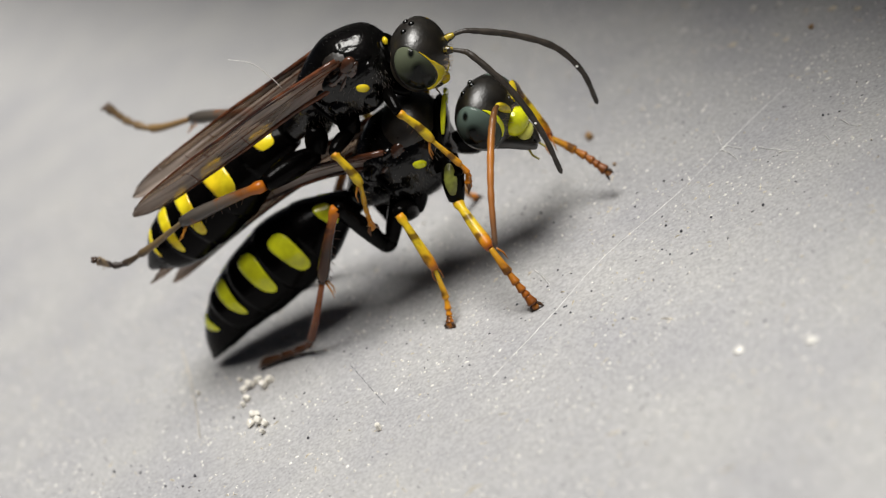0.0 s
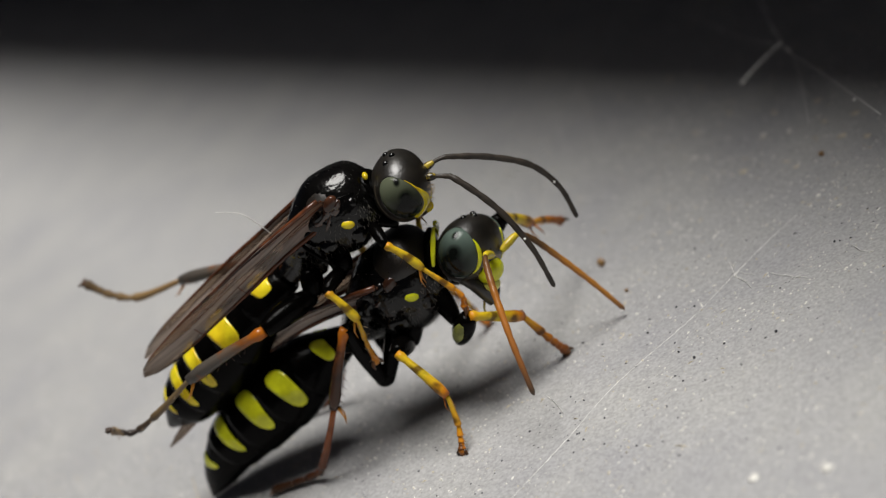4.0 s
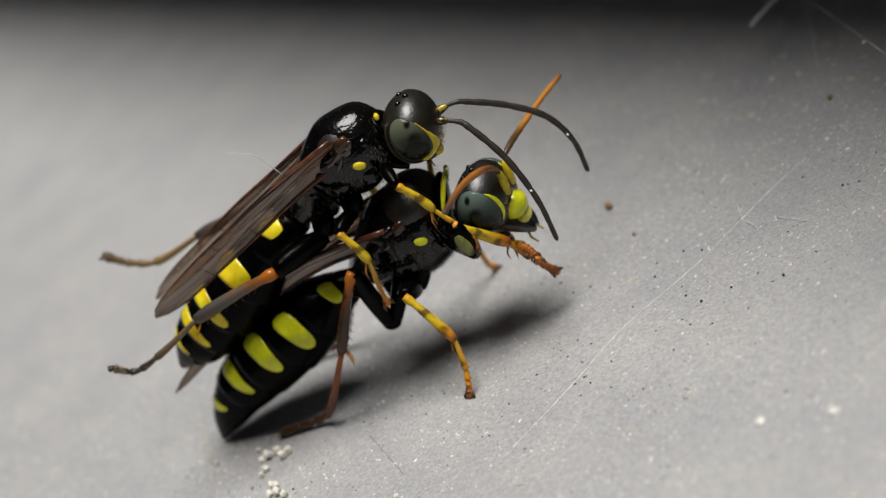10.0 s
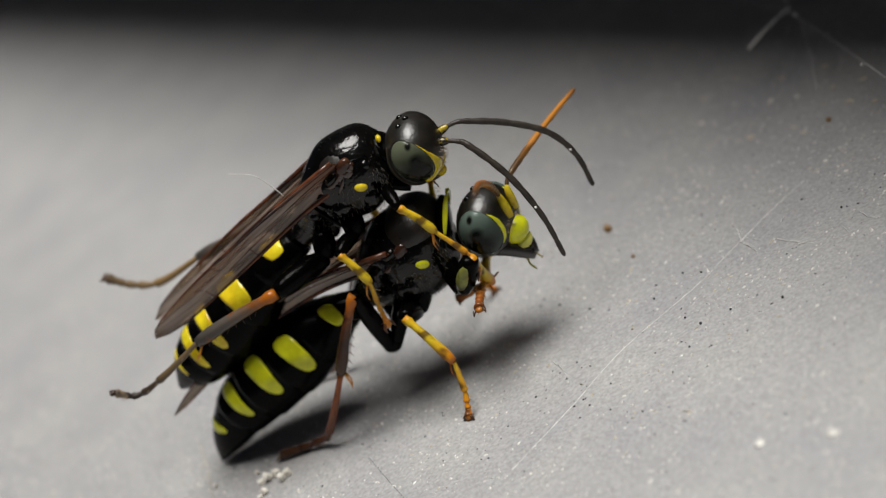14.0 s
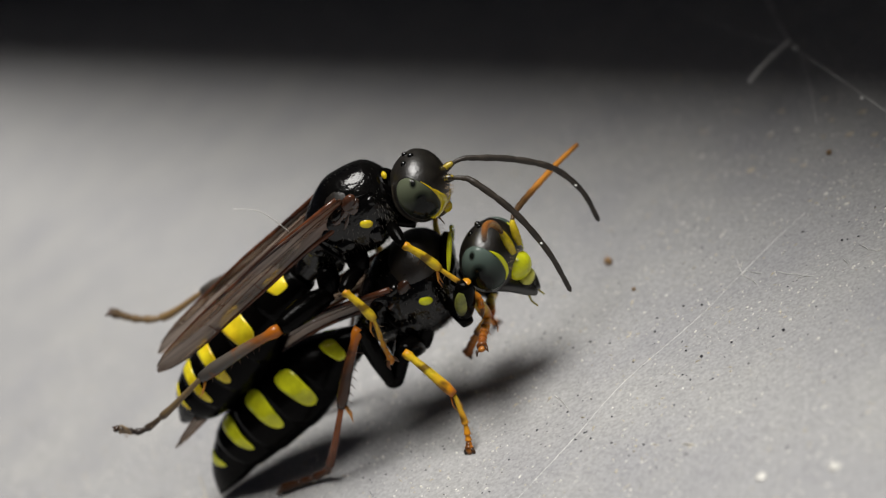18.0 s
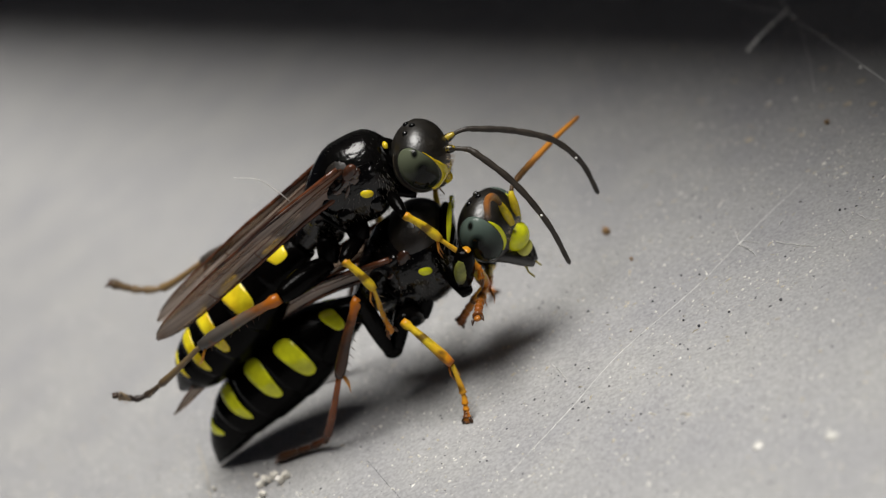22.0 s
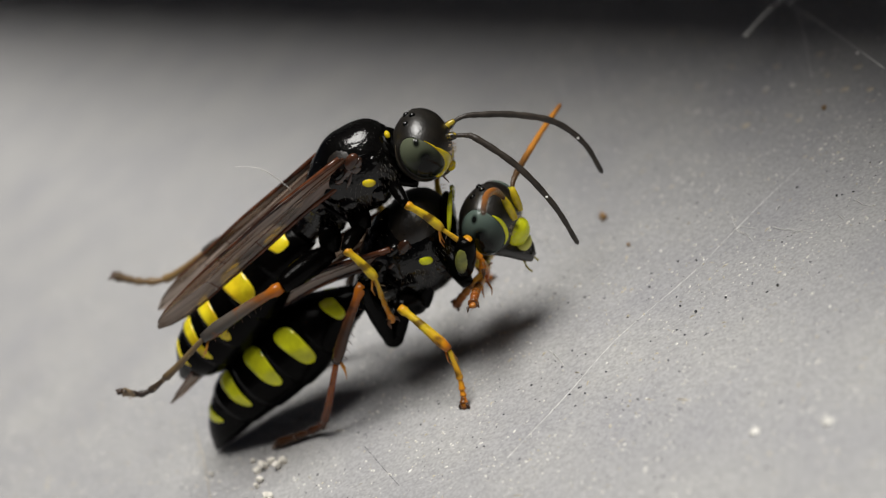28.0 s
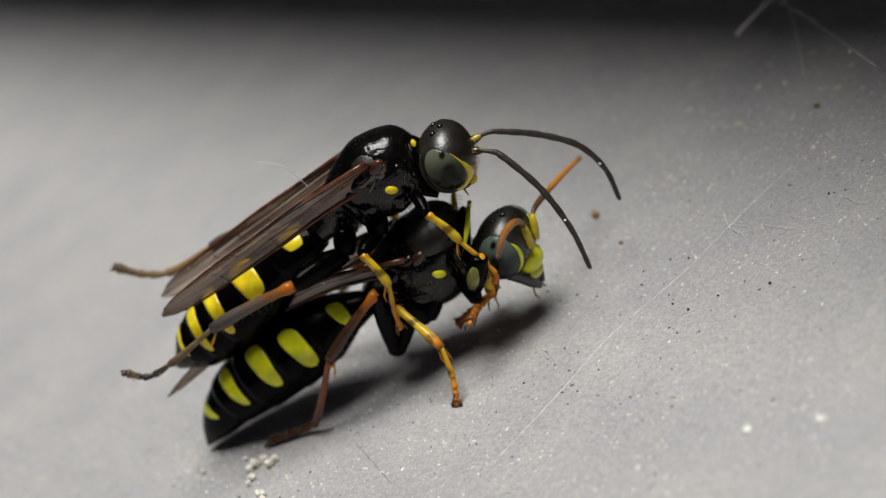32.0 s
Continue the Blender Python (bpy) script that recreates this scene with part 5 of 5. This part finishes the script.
WING_ROWS = ((0, -0.25, -0.24, 2.93), (0.5, -0.27, -0.11, 3.27), (1, -0.28, -0.80, 2.93), (1.5, -0.25, -0.84, 2.71), (2, -0.24, -1.07, 2.65), (2.5, -0.19, -0.64, 2.43), (3, -0.13, -0.28, 2.25), (3.5, -0.08, -0.12, 2.11), (4, -0.14, -0.35, 2.28), (4.5, -0.08, -0.02, 2.18), (9, -0.13, -0.52, 2.20), (13, -0.14, -0.64, 2.19), (19, -0.12, -0.55, 2.15), (23, -0.13, -0.52, 2.18), (28, -0.16, -0.63, 2.29), (32, -0.14, -0.64, 2.20))
HEAD_EARLY = (
    (0, 9.57, 0, 3.55, -25, 0, 5), (0.5, 9.53, 0, 3.47, -8, 5, 0), (1, 9.53, 0, 3.47, -8, 5, 0), (1.5, 9.55, 0, 3.49, -10, 5, 20),
    (2, 9.63, 0, 3.54, -10, 5, 40), (2.5, 9.61, 0, 3.54, -25, 0, 10), (3, 9.66, 0, 3.52, -10, 5, 35), (3.5, 9.44, 0, 3.33, -18, -5, 5),
    (4, 9.35, 0, 3.52, -35, -25, -25), (4.5, 9.25, 0, 3.64, -38, -15, 10), (7, 9.59, 0, 3.55, -24, -5, 5), (8, 9.62, 0, 3.82, -22, 12, 45),
    (9, 9.57, 0, 3.27, -22, -12, 32),
)
HEAD_LATE = (
    (10, 9.44, 0, 3.38, -20, -3, 6), (11, 9.46, 0, 3.38, -20, -5, 1), (12, 9.47, 0, 3.35, -20, -5, 1), (13, 9.46, 0, 3.39, -20, -5, 1),
    (14, 9.45, 0, 3.39, -20, -5, 1), (17, 9.46, 0, 3.44, -22, -6, 1), (19, 9.46, 0, 3.44, -22, -6, 1), (21, 9.46, 0, 3.45, -22, -6, 1),
    (23, 9.39, 0, 3.48, -22, -8, 1), (25, 9.4, 0, 3.48, -22, -8, 1), (28, 9.39, 0, 3.37, -20, -12, 1), (30, 9.33, 0, 3.14, -20, -16, 4),
    (32, 9.35, 0, 3.22, -20, -16, 4),
)
ANT_NEAR_EARLY = (
    (0, 10.17, -0.49, 3.62, 9.22, -3.74, 2.13), (0.5, 10.24, -0.29, 3.63, 12.26, -3.31, 4.34), (1, 10.23, -0.29, 3.63, 12.31, -3.25, 4.4),
    (1.5, 10.25, -0.34, 3.58, 12.21, -3.46, 3.28), (2, 10.34, -0.33, 3.56, 12, -2.33, 0.92), (2.5, 10.21, -0.5, 3.6, 9.07, -2.78, 0.92),
    (3, 10.36, -0.34, 3.55, 12.31, -3.46, 3.95), (3.5, 10.1, -0.42, 3.34, 9.6, -3.12, 5.82), (4, 9.89, -0.54, 3.35, 9.85, -3.5, 1.13),
    (4.5, 9.71, -0.62, 3.5, 11.81, -3.63, 3.01), (7, 10.2, -0.49, 3.56, 10.33, -3.87, 5.05), (8, 10.24, -0.47, 3.92, 10.92, -4.09, 3.6),
    (9, 10.17, -0.47, 3.1, 10.28, -3.99, 4.23),
)
ANT_NEAR_LATE = (
    (10, 10.08, -0.44, 3.41, 9.48, -3.69, 5.08), (11, 10.11, -0.44, 3.41, 9.65, -3.48, 5.46), (12, 10.11, -0.44, 3.38, 10.19, -3.23, 5.81),
    (13, 10.1, -0.44, 3.41, 10.25, -3.24, 5.83), (14, 10.1, -0.44, 3.41, 10.41, -3.41, 5.59), (17, 10.09, -0.46, 3.45, 10.39, -3.56, 5.44),
    (19, 10.09, -0.46, 3.45, 10.49, -3.55, 5.45), (21, 10.1, -0.46, 3.46, 10.47, -3.64, 5.31), (23, 10.02, -0.46, 3.46, 10.44, -3.63, 5.32),
    (25, 10.03, -0.46, 3.47, 10.38, -3.70, 5.23), (28, 10.04, -0.44, 3.3, 10.28, -3.59, 5.22), (30, 9.96, -0.44, 3.02, 10.15, -3.50, 5.10),
    (32, 9.99, -0.44, 3.09, 9.86, -3.70, 4.84),
)
ANT_FAR_EARLY = (
    (0, 10.33, -0.16, 3.66, 10.01, 2.3, 0.91), (0.5, 10.29, 0.08, 3.63, 13.45, 1.72, 4.66), (1, 10.29, 0.08, 3.63, 11.98, 2.17, 6.18),
    (1.5, 10.3, 0.01, 3.71, 12.89, 2.56, 3.01), (2, 10.37, -0.04, 3.8, 10.29, 1.47, 0.43), (2.5, 10.36, -0.16, 3.66, 10.42, 1.97, 0.64),
    (3, 10.4, -0.03, 3.77, 13.41, 1.11, 5.59), (3.5, 10.22, -0.06, 3.37, 13.74, 0.77, 4.15), (4, 10.03, -0.22, 3.2, 11.7, 0.6, 0),
    (4.5, 9.95, -0.33, 3.56, 9.48, 0.61, 0.02), (7, 10.35, -0.14, 3.59, 12.19, 1.21, 6.51), (8, 10.28, -0.2, 4.18, 10.59, 0.96, 7.68),
    (9, 10.33, -0.19, 3.29, 12.02, 1.63, 6.04),
)
ANT_FAR_LATE = (
    (10, 10.21, -0.09, 3.45, 11.8, 3.17, 4.18), (11, 10.24, -0.08, 3.42, 12.07, 3, 4.32), (12, 10.24, -0.08, 3.38, 11.93, 3.05, 4.4),
    (13, 10.23, -0.08, 3.42, 12.24, 2.86, 4.4), (14, 10.23, -0.08, 3.42, 12.24, 2.86, 4.41), (17, 10.23, -0.11, 3.46, 11.98, 3.12, 3.91),
    (19, 10.23, -0.11, 3.46, 11.98, 3.12, 3.91), (21, 10.24, -0.11, 3.47, 11.98, 3.12, 3.94), (23, 10.16, -0.11, 3.47, 11.98, 3.09, 3.82),
    (25, 10.17, -0.11, 3.47, 11.99, 3.09, 3.83), (28, 10.17, -0.08, 3.3, 11.55, 3.27, 4.03), (30, 10.1, -0.09, 3.04, 11.27, 3.42, 3.03),
    (32, 10.12, -0.09, 3.11, 11.31, 3.42, 3.18),
)
LEG_NEAR_EARLY = (
    (0, 8.25, -1.35, 2.38, 8.78, -2.61, 1.54, 9.22, -3.32, 0.18), (0.5, 8.66, -1.35, 3.67, 8.55, -0.43, 2.37, 8.08, 0.15, 0.95),
    (1, 8.94, -1.35, 3.77, 8.86, -0.71, 2.31, 7.61, -0.17, 1.46), (1.5, 8.67, -1.35, 3.52, 9.88, -0.8, 2.63, 10.91, -0.35, 1.49),
    (2, 8.96, -1.35, 3.54, 10.42, -1.24, 2.9, 11.26, -0.44, 1.79), (2.5, 8.5, -1.35, 2.58, 9.04, -1.87, 1.17, 10.26, -2.03, 0.15),
    (3, 9.03, -1.35, 3.45, 9.21, -0.6, 2.05, 8.98, 0.3, 0.74), (3.5, 9.04, -1.35, 2.75, 10.09, -0.76, 1.7, 10.44, -0.37, 0.18),
    (4, 8.85, -1.35, 2.55, 9.71, -0.47, 1.53, 10.05, -0.18, 0.12), (4.5, 9.18, -1.35, 3.07, 9.83, -0.62, 1.81, 10, -0.5, 0.22),
    (7, 9.04, -1.35, 3.79, 9.1, -0.61, 2.37, 8.06, -0.02, 1.3), (8, 8.88, -1.35, 4.03, 9.09, -0.54, 2.67, 8.59, -0.13, 1.21),
    (9, 8.57, -1.35, 3.79, 9.64, -0.99, 2.66, 9.81, -0.27, 1.24),
)
LEG_NEAR_LATE = (
    (10, 8.77, -1.35, 3.67, 9.57, -0.78, 2.41, 10.1, -0.35, 0.96), (11, 8.84, -1.35, 3.45, 9.18, -0.43, 2.19, 9.43, 0.35, 0.81),
    (12, 9.01, -1.35, 3.26, 9.03, -0.41, 1.96, 8.16, 0.5, 0.98), (13, 9.02, -1.35, 3.28, 8.86, -0.38, 2.02, 7.61, 0.49, 1.52),
    (14, 9.01, -1.35, 3.28, 8.86, -0.38, 2.02, 7.61, 0.49, 1.51), (17, 8.97, -1.35, 3.68, 8.82, -0.61, 2.27, 7.71, -0.07, 1.25),
    (19, 8.97, -1.35, 3.68, 8.82, -0.61, 2.27, 7.71, -0.07, 1.25), (21, 8.97, -1.35, 3.69, 8.83, -0.61, 2.28, 7.73, -0.07, 1.25),
    (23, 9.03, -1.35, 3.78, 8.82, -0.58, 2.39, 7.52, -0.18, 1.56), (25, 9.04, -1.35, 3.79, 8.83, -0.59, 2.4, 7.53, -0.18, 1.56),
    (28, 9.02, -1.35, 3.74, 8.8, -0.52, 2.38, 7.55, 0.01, 1.55), (30, 8.95, -1.35, 3.7, 8.67, -0.65, 2.29, 7.38, -0.08, 1.53),
    (32, 8.95, -1.35, 3.76, 8.73, -0.66, 2.33, 7.48, -0.1, 1.51),
)
LEG_FAR_EARLY = (
    (0, 10.15, 1.1, 3.49, 10.44, 0.8, 1.94, 11.44, 0.37, 0.76), (0.5, 9.44, 1.1, 1.65, 9.48, 2.18, 0.47, 9.51, 2.44, 0.12),
    (1, 9.12, 1.1, 1.88, 9.58, -0.4, 2.19, 10.03, -1.92, 2.43), (1.5, 8.17, 1.1, 1.82, 8.58, -0.44, 1.98, 9, -1.97, 2.2),
    (2, 10.7, 1.1, 3.01, 10.43, 1.97, 1.7, 10.68, 3.07, 0.56), (2.5, 9.11, 1.1, 1.67, 9.55, 2.12, 0.51, 10.11, 2.85, 0.12),
    (3, 9.29, 1.1, 2, 10.13, -0.26, 2.11, 11.19, -1.45, 2.04), (3.5, 9.03, 1.1, 1.83, 9.21, -0.49, 1.71, 9.19, -1.97, 2.3),
    (4, 10.14, 1.1, 3.41, 10.36, 2.33, 2.41, 10.73, 3.65, 1.58), (4.5, 9.3, 1.1, 2.29, 9.63, 1.9, 0.94, 9.8, 1.92, 0.12),
    (7, 8.97, 1.1, 2.15, 9.26, -0.47, 2.28, 9.58, -2.03, 2.12), (8, 9.09, 1.1, 2.36, 9.76, 2.18, 1.38, 10.7, 2.65, 0.18),
    (9, 8.97, 1.1, 2.11, 9.71, -0.31, 1.94, 10.47, -1.34, 2.89),
)
LEG_FAR_LATE = (
    (10, 8.77, 1.1, 2.15, 9.51, -0.32, 2.18, 10.28, -1.72, 2.28), (11, 8.73, 1.1, 2.15, 9.38, -0.36, 2.15, 10.02, -1.82, 2.36),
    (12, 8.72, 1.1, 2.04, 8.81, -0.5, 2.12, 8.87, -2.08, 2.36), (13, 8.72, 1.1, 2.07, 8.75, -0.5, 2.18, 8.81, -2.08, 2.42),
    (14, 8.72, 1.1, 2.07, 8.75, -0.5, 2.18, 8.8, -2.08, 2.42), (17, 8.71, 1.1, 1.95, 8.82, -0.48, 2.19, 8.76, -2.07, 2.37),
    (19, 8.7, 1.1, 1.94, 8.82, -0.48, 2.19, 8.76, -2.07, 2.37), (21, 8.72, 1.1, 1.95, 8.83, -0.48, 2.19, 8.77, -2.07, 2.37),
    (23, 8.64, 1.1, 1.94, 8.69, -0.48, 2.21, 8.62, -2.05, 2.5), (25, 8.66, 1.1, 1.94, 8.71, -0.48, 2.21, 8.63, -2.05, 2.51),
    (28, 8.63, 1.1, 1.96, 8.65, -0.49, 2.17, 8.61, -2.04, 2.53), (30, 8.4, 1.1, 1.99, 8.57, -0.47, 2.22, 8.24, -2, 2.57),
    (32, 8.49, 1.1, 2, 8.64, -0.47, 2.25, 8.28, -2, 2.59),
)
HIP_NEAR_EARLY = (
    (0, 8.43, -1, 3.01), (0.5, 8.53, -1, 2.93), (1, 8.43, -1, 2.7), (1.5, 8.57, -1, 2.75), (2, 9.14, -1, 2.49), (2.5, 8.85, -1, 2.61),
    (3, 8.68, -1, 2.38), (3.5, 8.34, -1, 2.18), (4, 8.41, -1, 2.07), (4.5, 8.7, -1, 2.6), (7, 8.69, -1, 2.64), (8, 8.66, -1, 2.66),
    (9, 8.75, -1, 2.67),
)
HIP_NEAR_LATE = (
    (10, 8.82, -1, 2.54), (11, 8.68, -1, 2.49), (12, 8.37, -1, 2.32), (13, 8.28, -1, 2.3), (14, 8.27, -1, 2.3), (17, 8.42, -1, 2.62),
    (19, 8.41, -1, 2.62), (21, 8.42, -1, 2.63), (23, 8.42, -1, 2.67), (25, 8.43, -1, 2.67), (28, 8.4, -1, 2.62), (30, 8.32, -1, 2.62),
    (32, 8.37, -1, 2.64),
)


def rock(dx, dz, pitch, pivot):
    """The rocking of a body in its own upright plane, nose up by pitch degrees about pivot (mm)."""
    p = Vector(pivot)
    return FRAME @ Matrix.Translation((p + Vector((dx, 0, dz))) * MM) @ pose(0, 0, 0, 0, -pitch, 0) @ Matrix.Translation(-p * MM)


def bend(hip, ankle, upper, lower, hint):
    """Where the knee goes for two lengths between hip and ankle, leaning to hint (mm)."""
    d = ankle - hip
    far = min(d.length, (upper + lower) * 0.998)
    along = (upper ** 2 - lower ** 2 + far ** 2) / (2 * far)
    rise = math.sqrt(max(upper ** 2 - along ** 2, 0.0))
    x = d.normalized()
    out = hint - hip
    out = (out - out.project(x)).normalized()
    return hip + x * along + out * rise


def held(rows):
    """The pose of 7 s stands from 6.5 to 7.7 s, that of 8 s until 8.4 s."""
    out = []
    for r in rows:
        out += [(6.5, *r[1:]), r, (7.7, *r[1:])] if r[0] == 7 else [r, (8.4, *r[1:])] if r[0] == 8 else [r]
    return out


def motions():
    female_poses = [(t, rock(dx, dz, p, (7.2, 0, 3.4))) for t, dx, dz, p in FEMALE_ROWS]
    walk(female, female_poses)
    waist, tip = Vector((5.64, 0, 2.75)), Vector((-0.12, 0, 0.03))
    lifts = []
    for t, m in female_poses:
        low = (FRAME.inverted() @ m @ (tip * MM)).z / MM
        lifts.append((t, Matrix.Translation(waist * MM) @ pose(0, 0, 0, 0, math.degrees(max(0.02 - low, 0) / 5.76), 0) @ Matrix.Translation(-waist * MM)))
    for plate in female_plates:
        walk(plate, lifts)
    walk(male, [(t, rock(dx, dz, p, (7.0, 0, 5.9)) @ Matrix.Translation(MALE_ZERO * MM)) for t, dx, dz, p in MALE_ROWS])
    for hip, knee, ankle, stand, fem, tib, tar in legs:
        upper, lower = (knee - hip).length, (ankle - knee).length
        rows = ([], [], [])
        for t, m in female_poses:
            back = m.inverted() @ FRAME
            a = back @ (ankle * MM) / MM
            k = bend(hip, a, upper, lower, knee)
            rows[0].append((t, aim(hip, k)))
            rows[1].append((t, aim(k, a)))
            rows[2].append((t, back @ stand))
        for ob, r in zip((fem, tib, tar), rows):
            walk(ob, r)
    walk(female_head, [(t, pose(x * MM, y * MM, z * MM) @ pose(0, 0, 0, 0, 0, yaw) @ pose(0, 0, 0, 0, -pitch, 0) @ pose(0, 0, 0, roll, 0, 0)) for t, x, y, z, yaw, pitch, roll in held(HEAD_EARLY + HEAD_LATE)])
    walk(male_head, [(t, Matrix.Translation((Vector((8.78, 0, 5.82)) - MALE_ZERO) * MM) @ pose(0, 0, 0, 0, 0, yaw) @ pose(0, 0, 0, 0, 13 - pitch, 0) @ pose(0, 0, 0, 7, 0, 0)) for t, yaw, pitch in MALE_HEAD_ROWS])
    for (knee, *pieces), rows in ((male_hind_near, HIND_NEAR_ROWS), (male_hind_far, HIND_FAR_ROWS)):
        for ob, m in pieces:
            k = Matrix.Translation(knee * MM)
            walk(ob, [(t, k @ pose(0, 0, 0, 0, 0, out) @ pose(0, 0, 0, 0, dip, 0) @ k.inverted() @ m) for t, dip, out in rows])
    walk(female_wing, [(t, aim((7.25, -0.95, 3.95), tip, (0.2, -0.5, 0.9))) for t, *tip in WING_ROWS])
    walk(antenna_near, [(t, aim((a, b, c), (d, e, f), (0, -0.3, 1))) for t, a, b, c, d, e, f in held(ANT_NEAR_EARLY + ANT_NEAR_LATE)])
    walk(antenna_far, [(t, aim((a, b, c), (d, e, f), (0.1, 0.2, 1))) for t, a, b, c, d, e, f in held(ANT_FAR_EARLY + ANT_FAR_LATE)])
    near_hips = [Vector(r[1:]) for r in held(HIP_NEAR_EARLY + HIP_NEAR_LATE)]
    far_hips = [Vector((8.6, 0.6, 2.7))] * len(near_hips)
    for (hip_joint, fem, tib, tar, s), rows, hips in zip(forelegs, (held(LEG_NEAR_EARLY + LEG_NEAR_LATE), held(LEG_FAR_EARLY + LEG_FAR_LATE)), (near_hips, far_hips)):
        side = (0, s, 0.6)
        walk(hip_joint, [(r[0], aim((8.15, 0.3 * s, 3.3), h, side)) for r, h in zip(rows, hips)])
        walk(fem, [(r[0], aim(r[1:4], h, side)) for r, h in zip(rows, hips)])
        walk(tib, [(r[0], aim(r[1:4], r[4:7], side)) for r in rows])
        walk(tar, [(r[0], aim(r[4:7], r[7:10], side)) for r in rows])


motions()
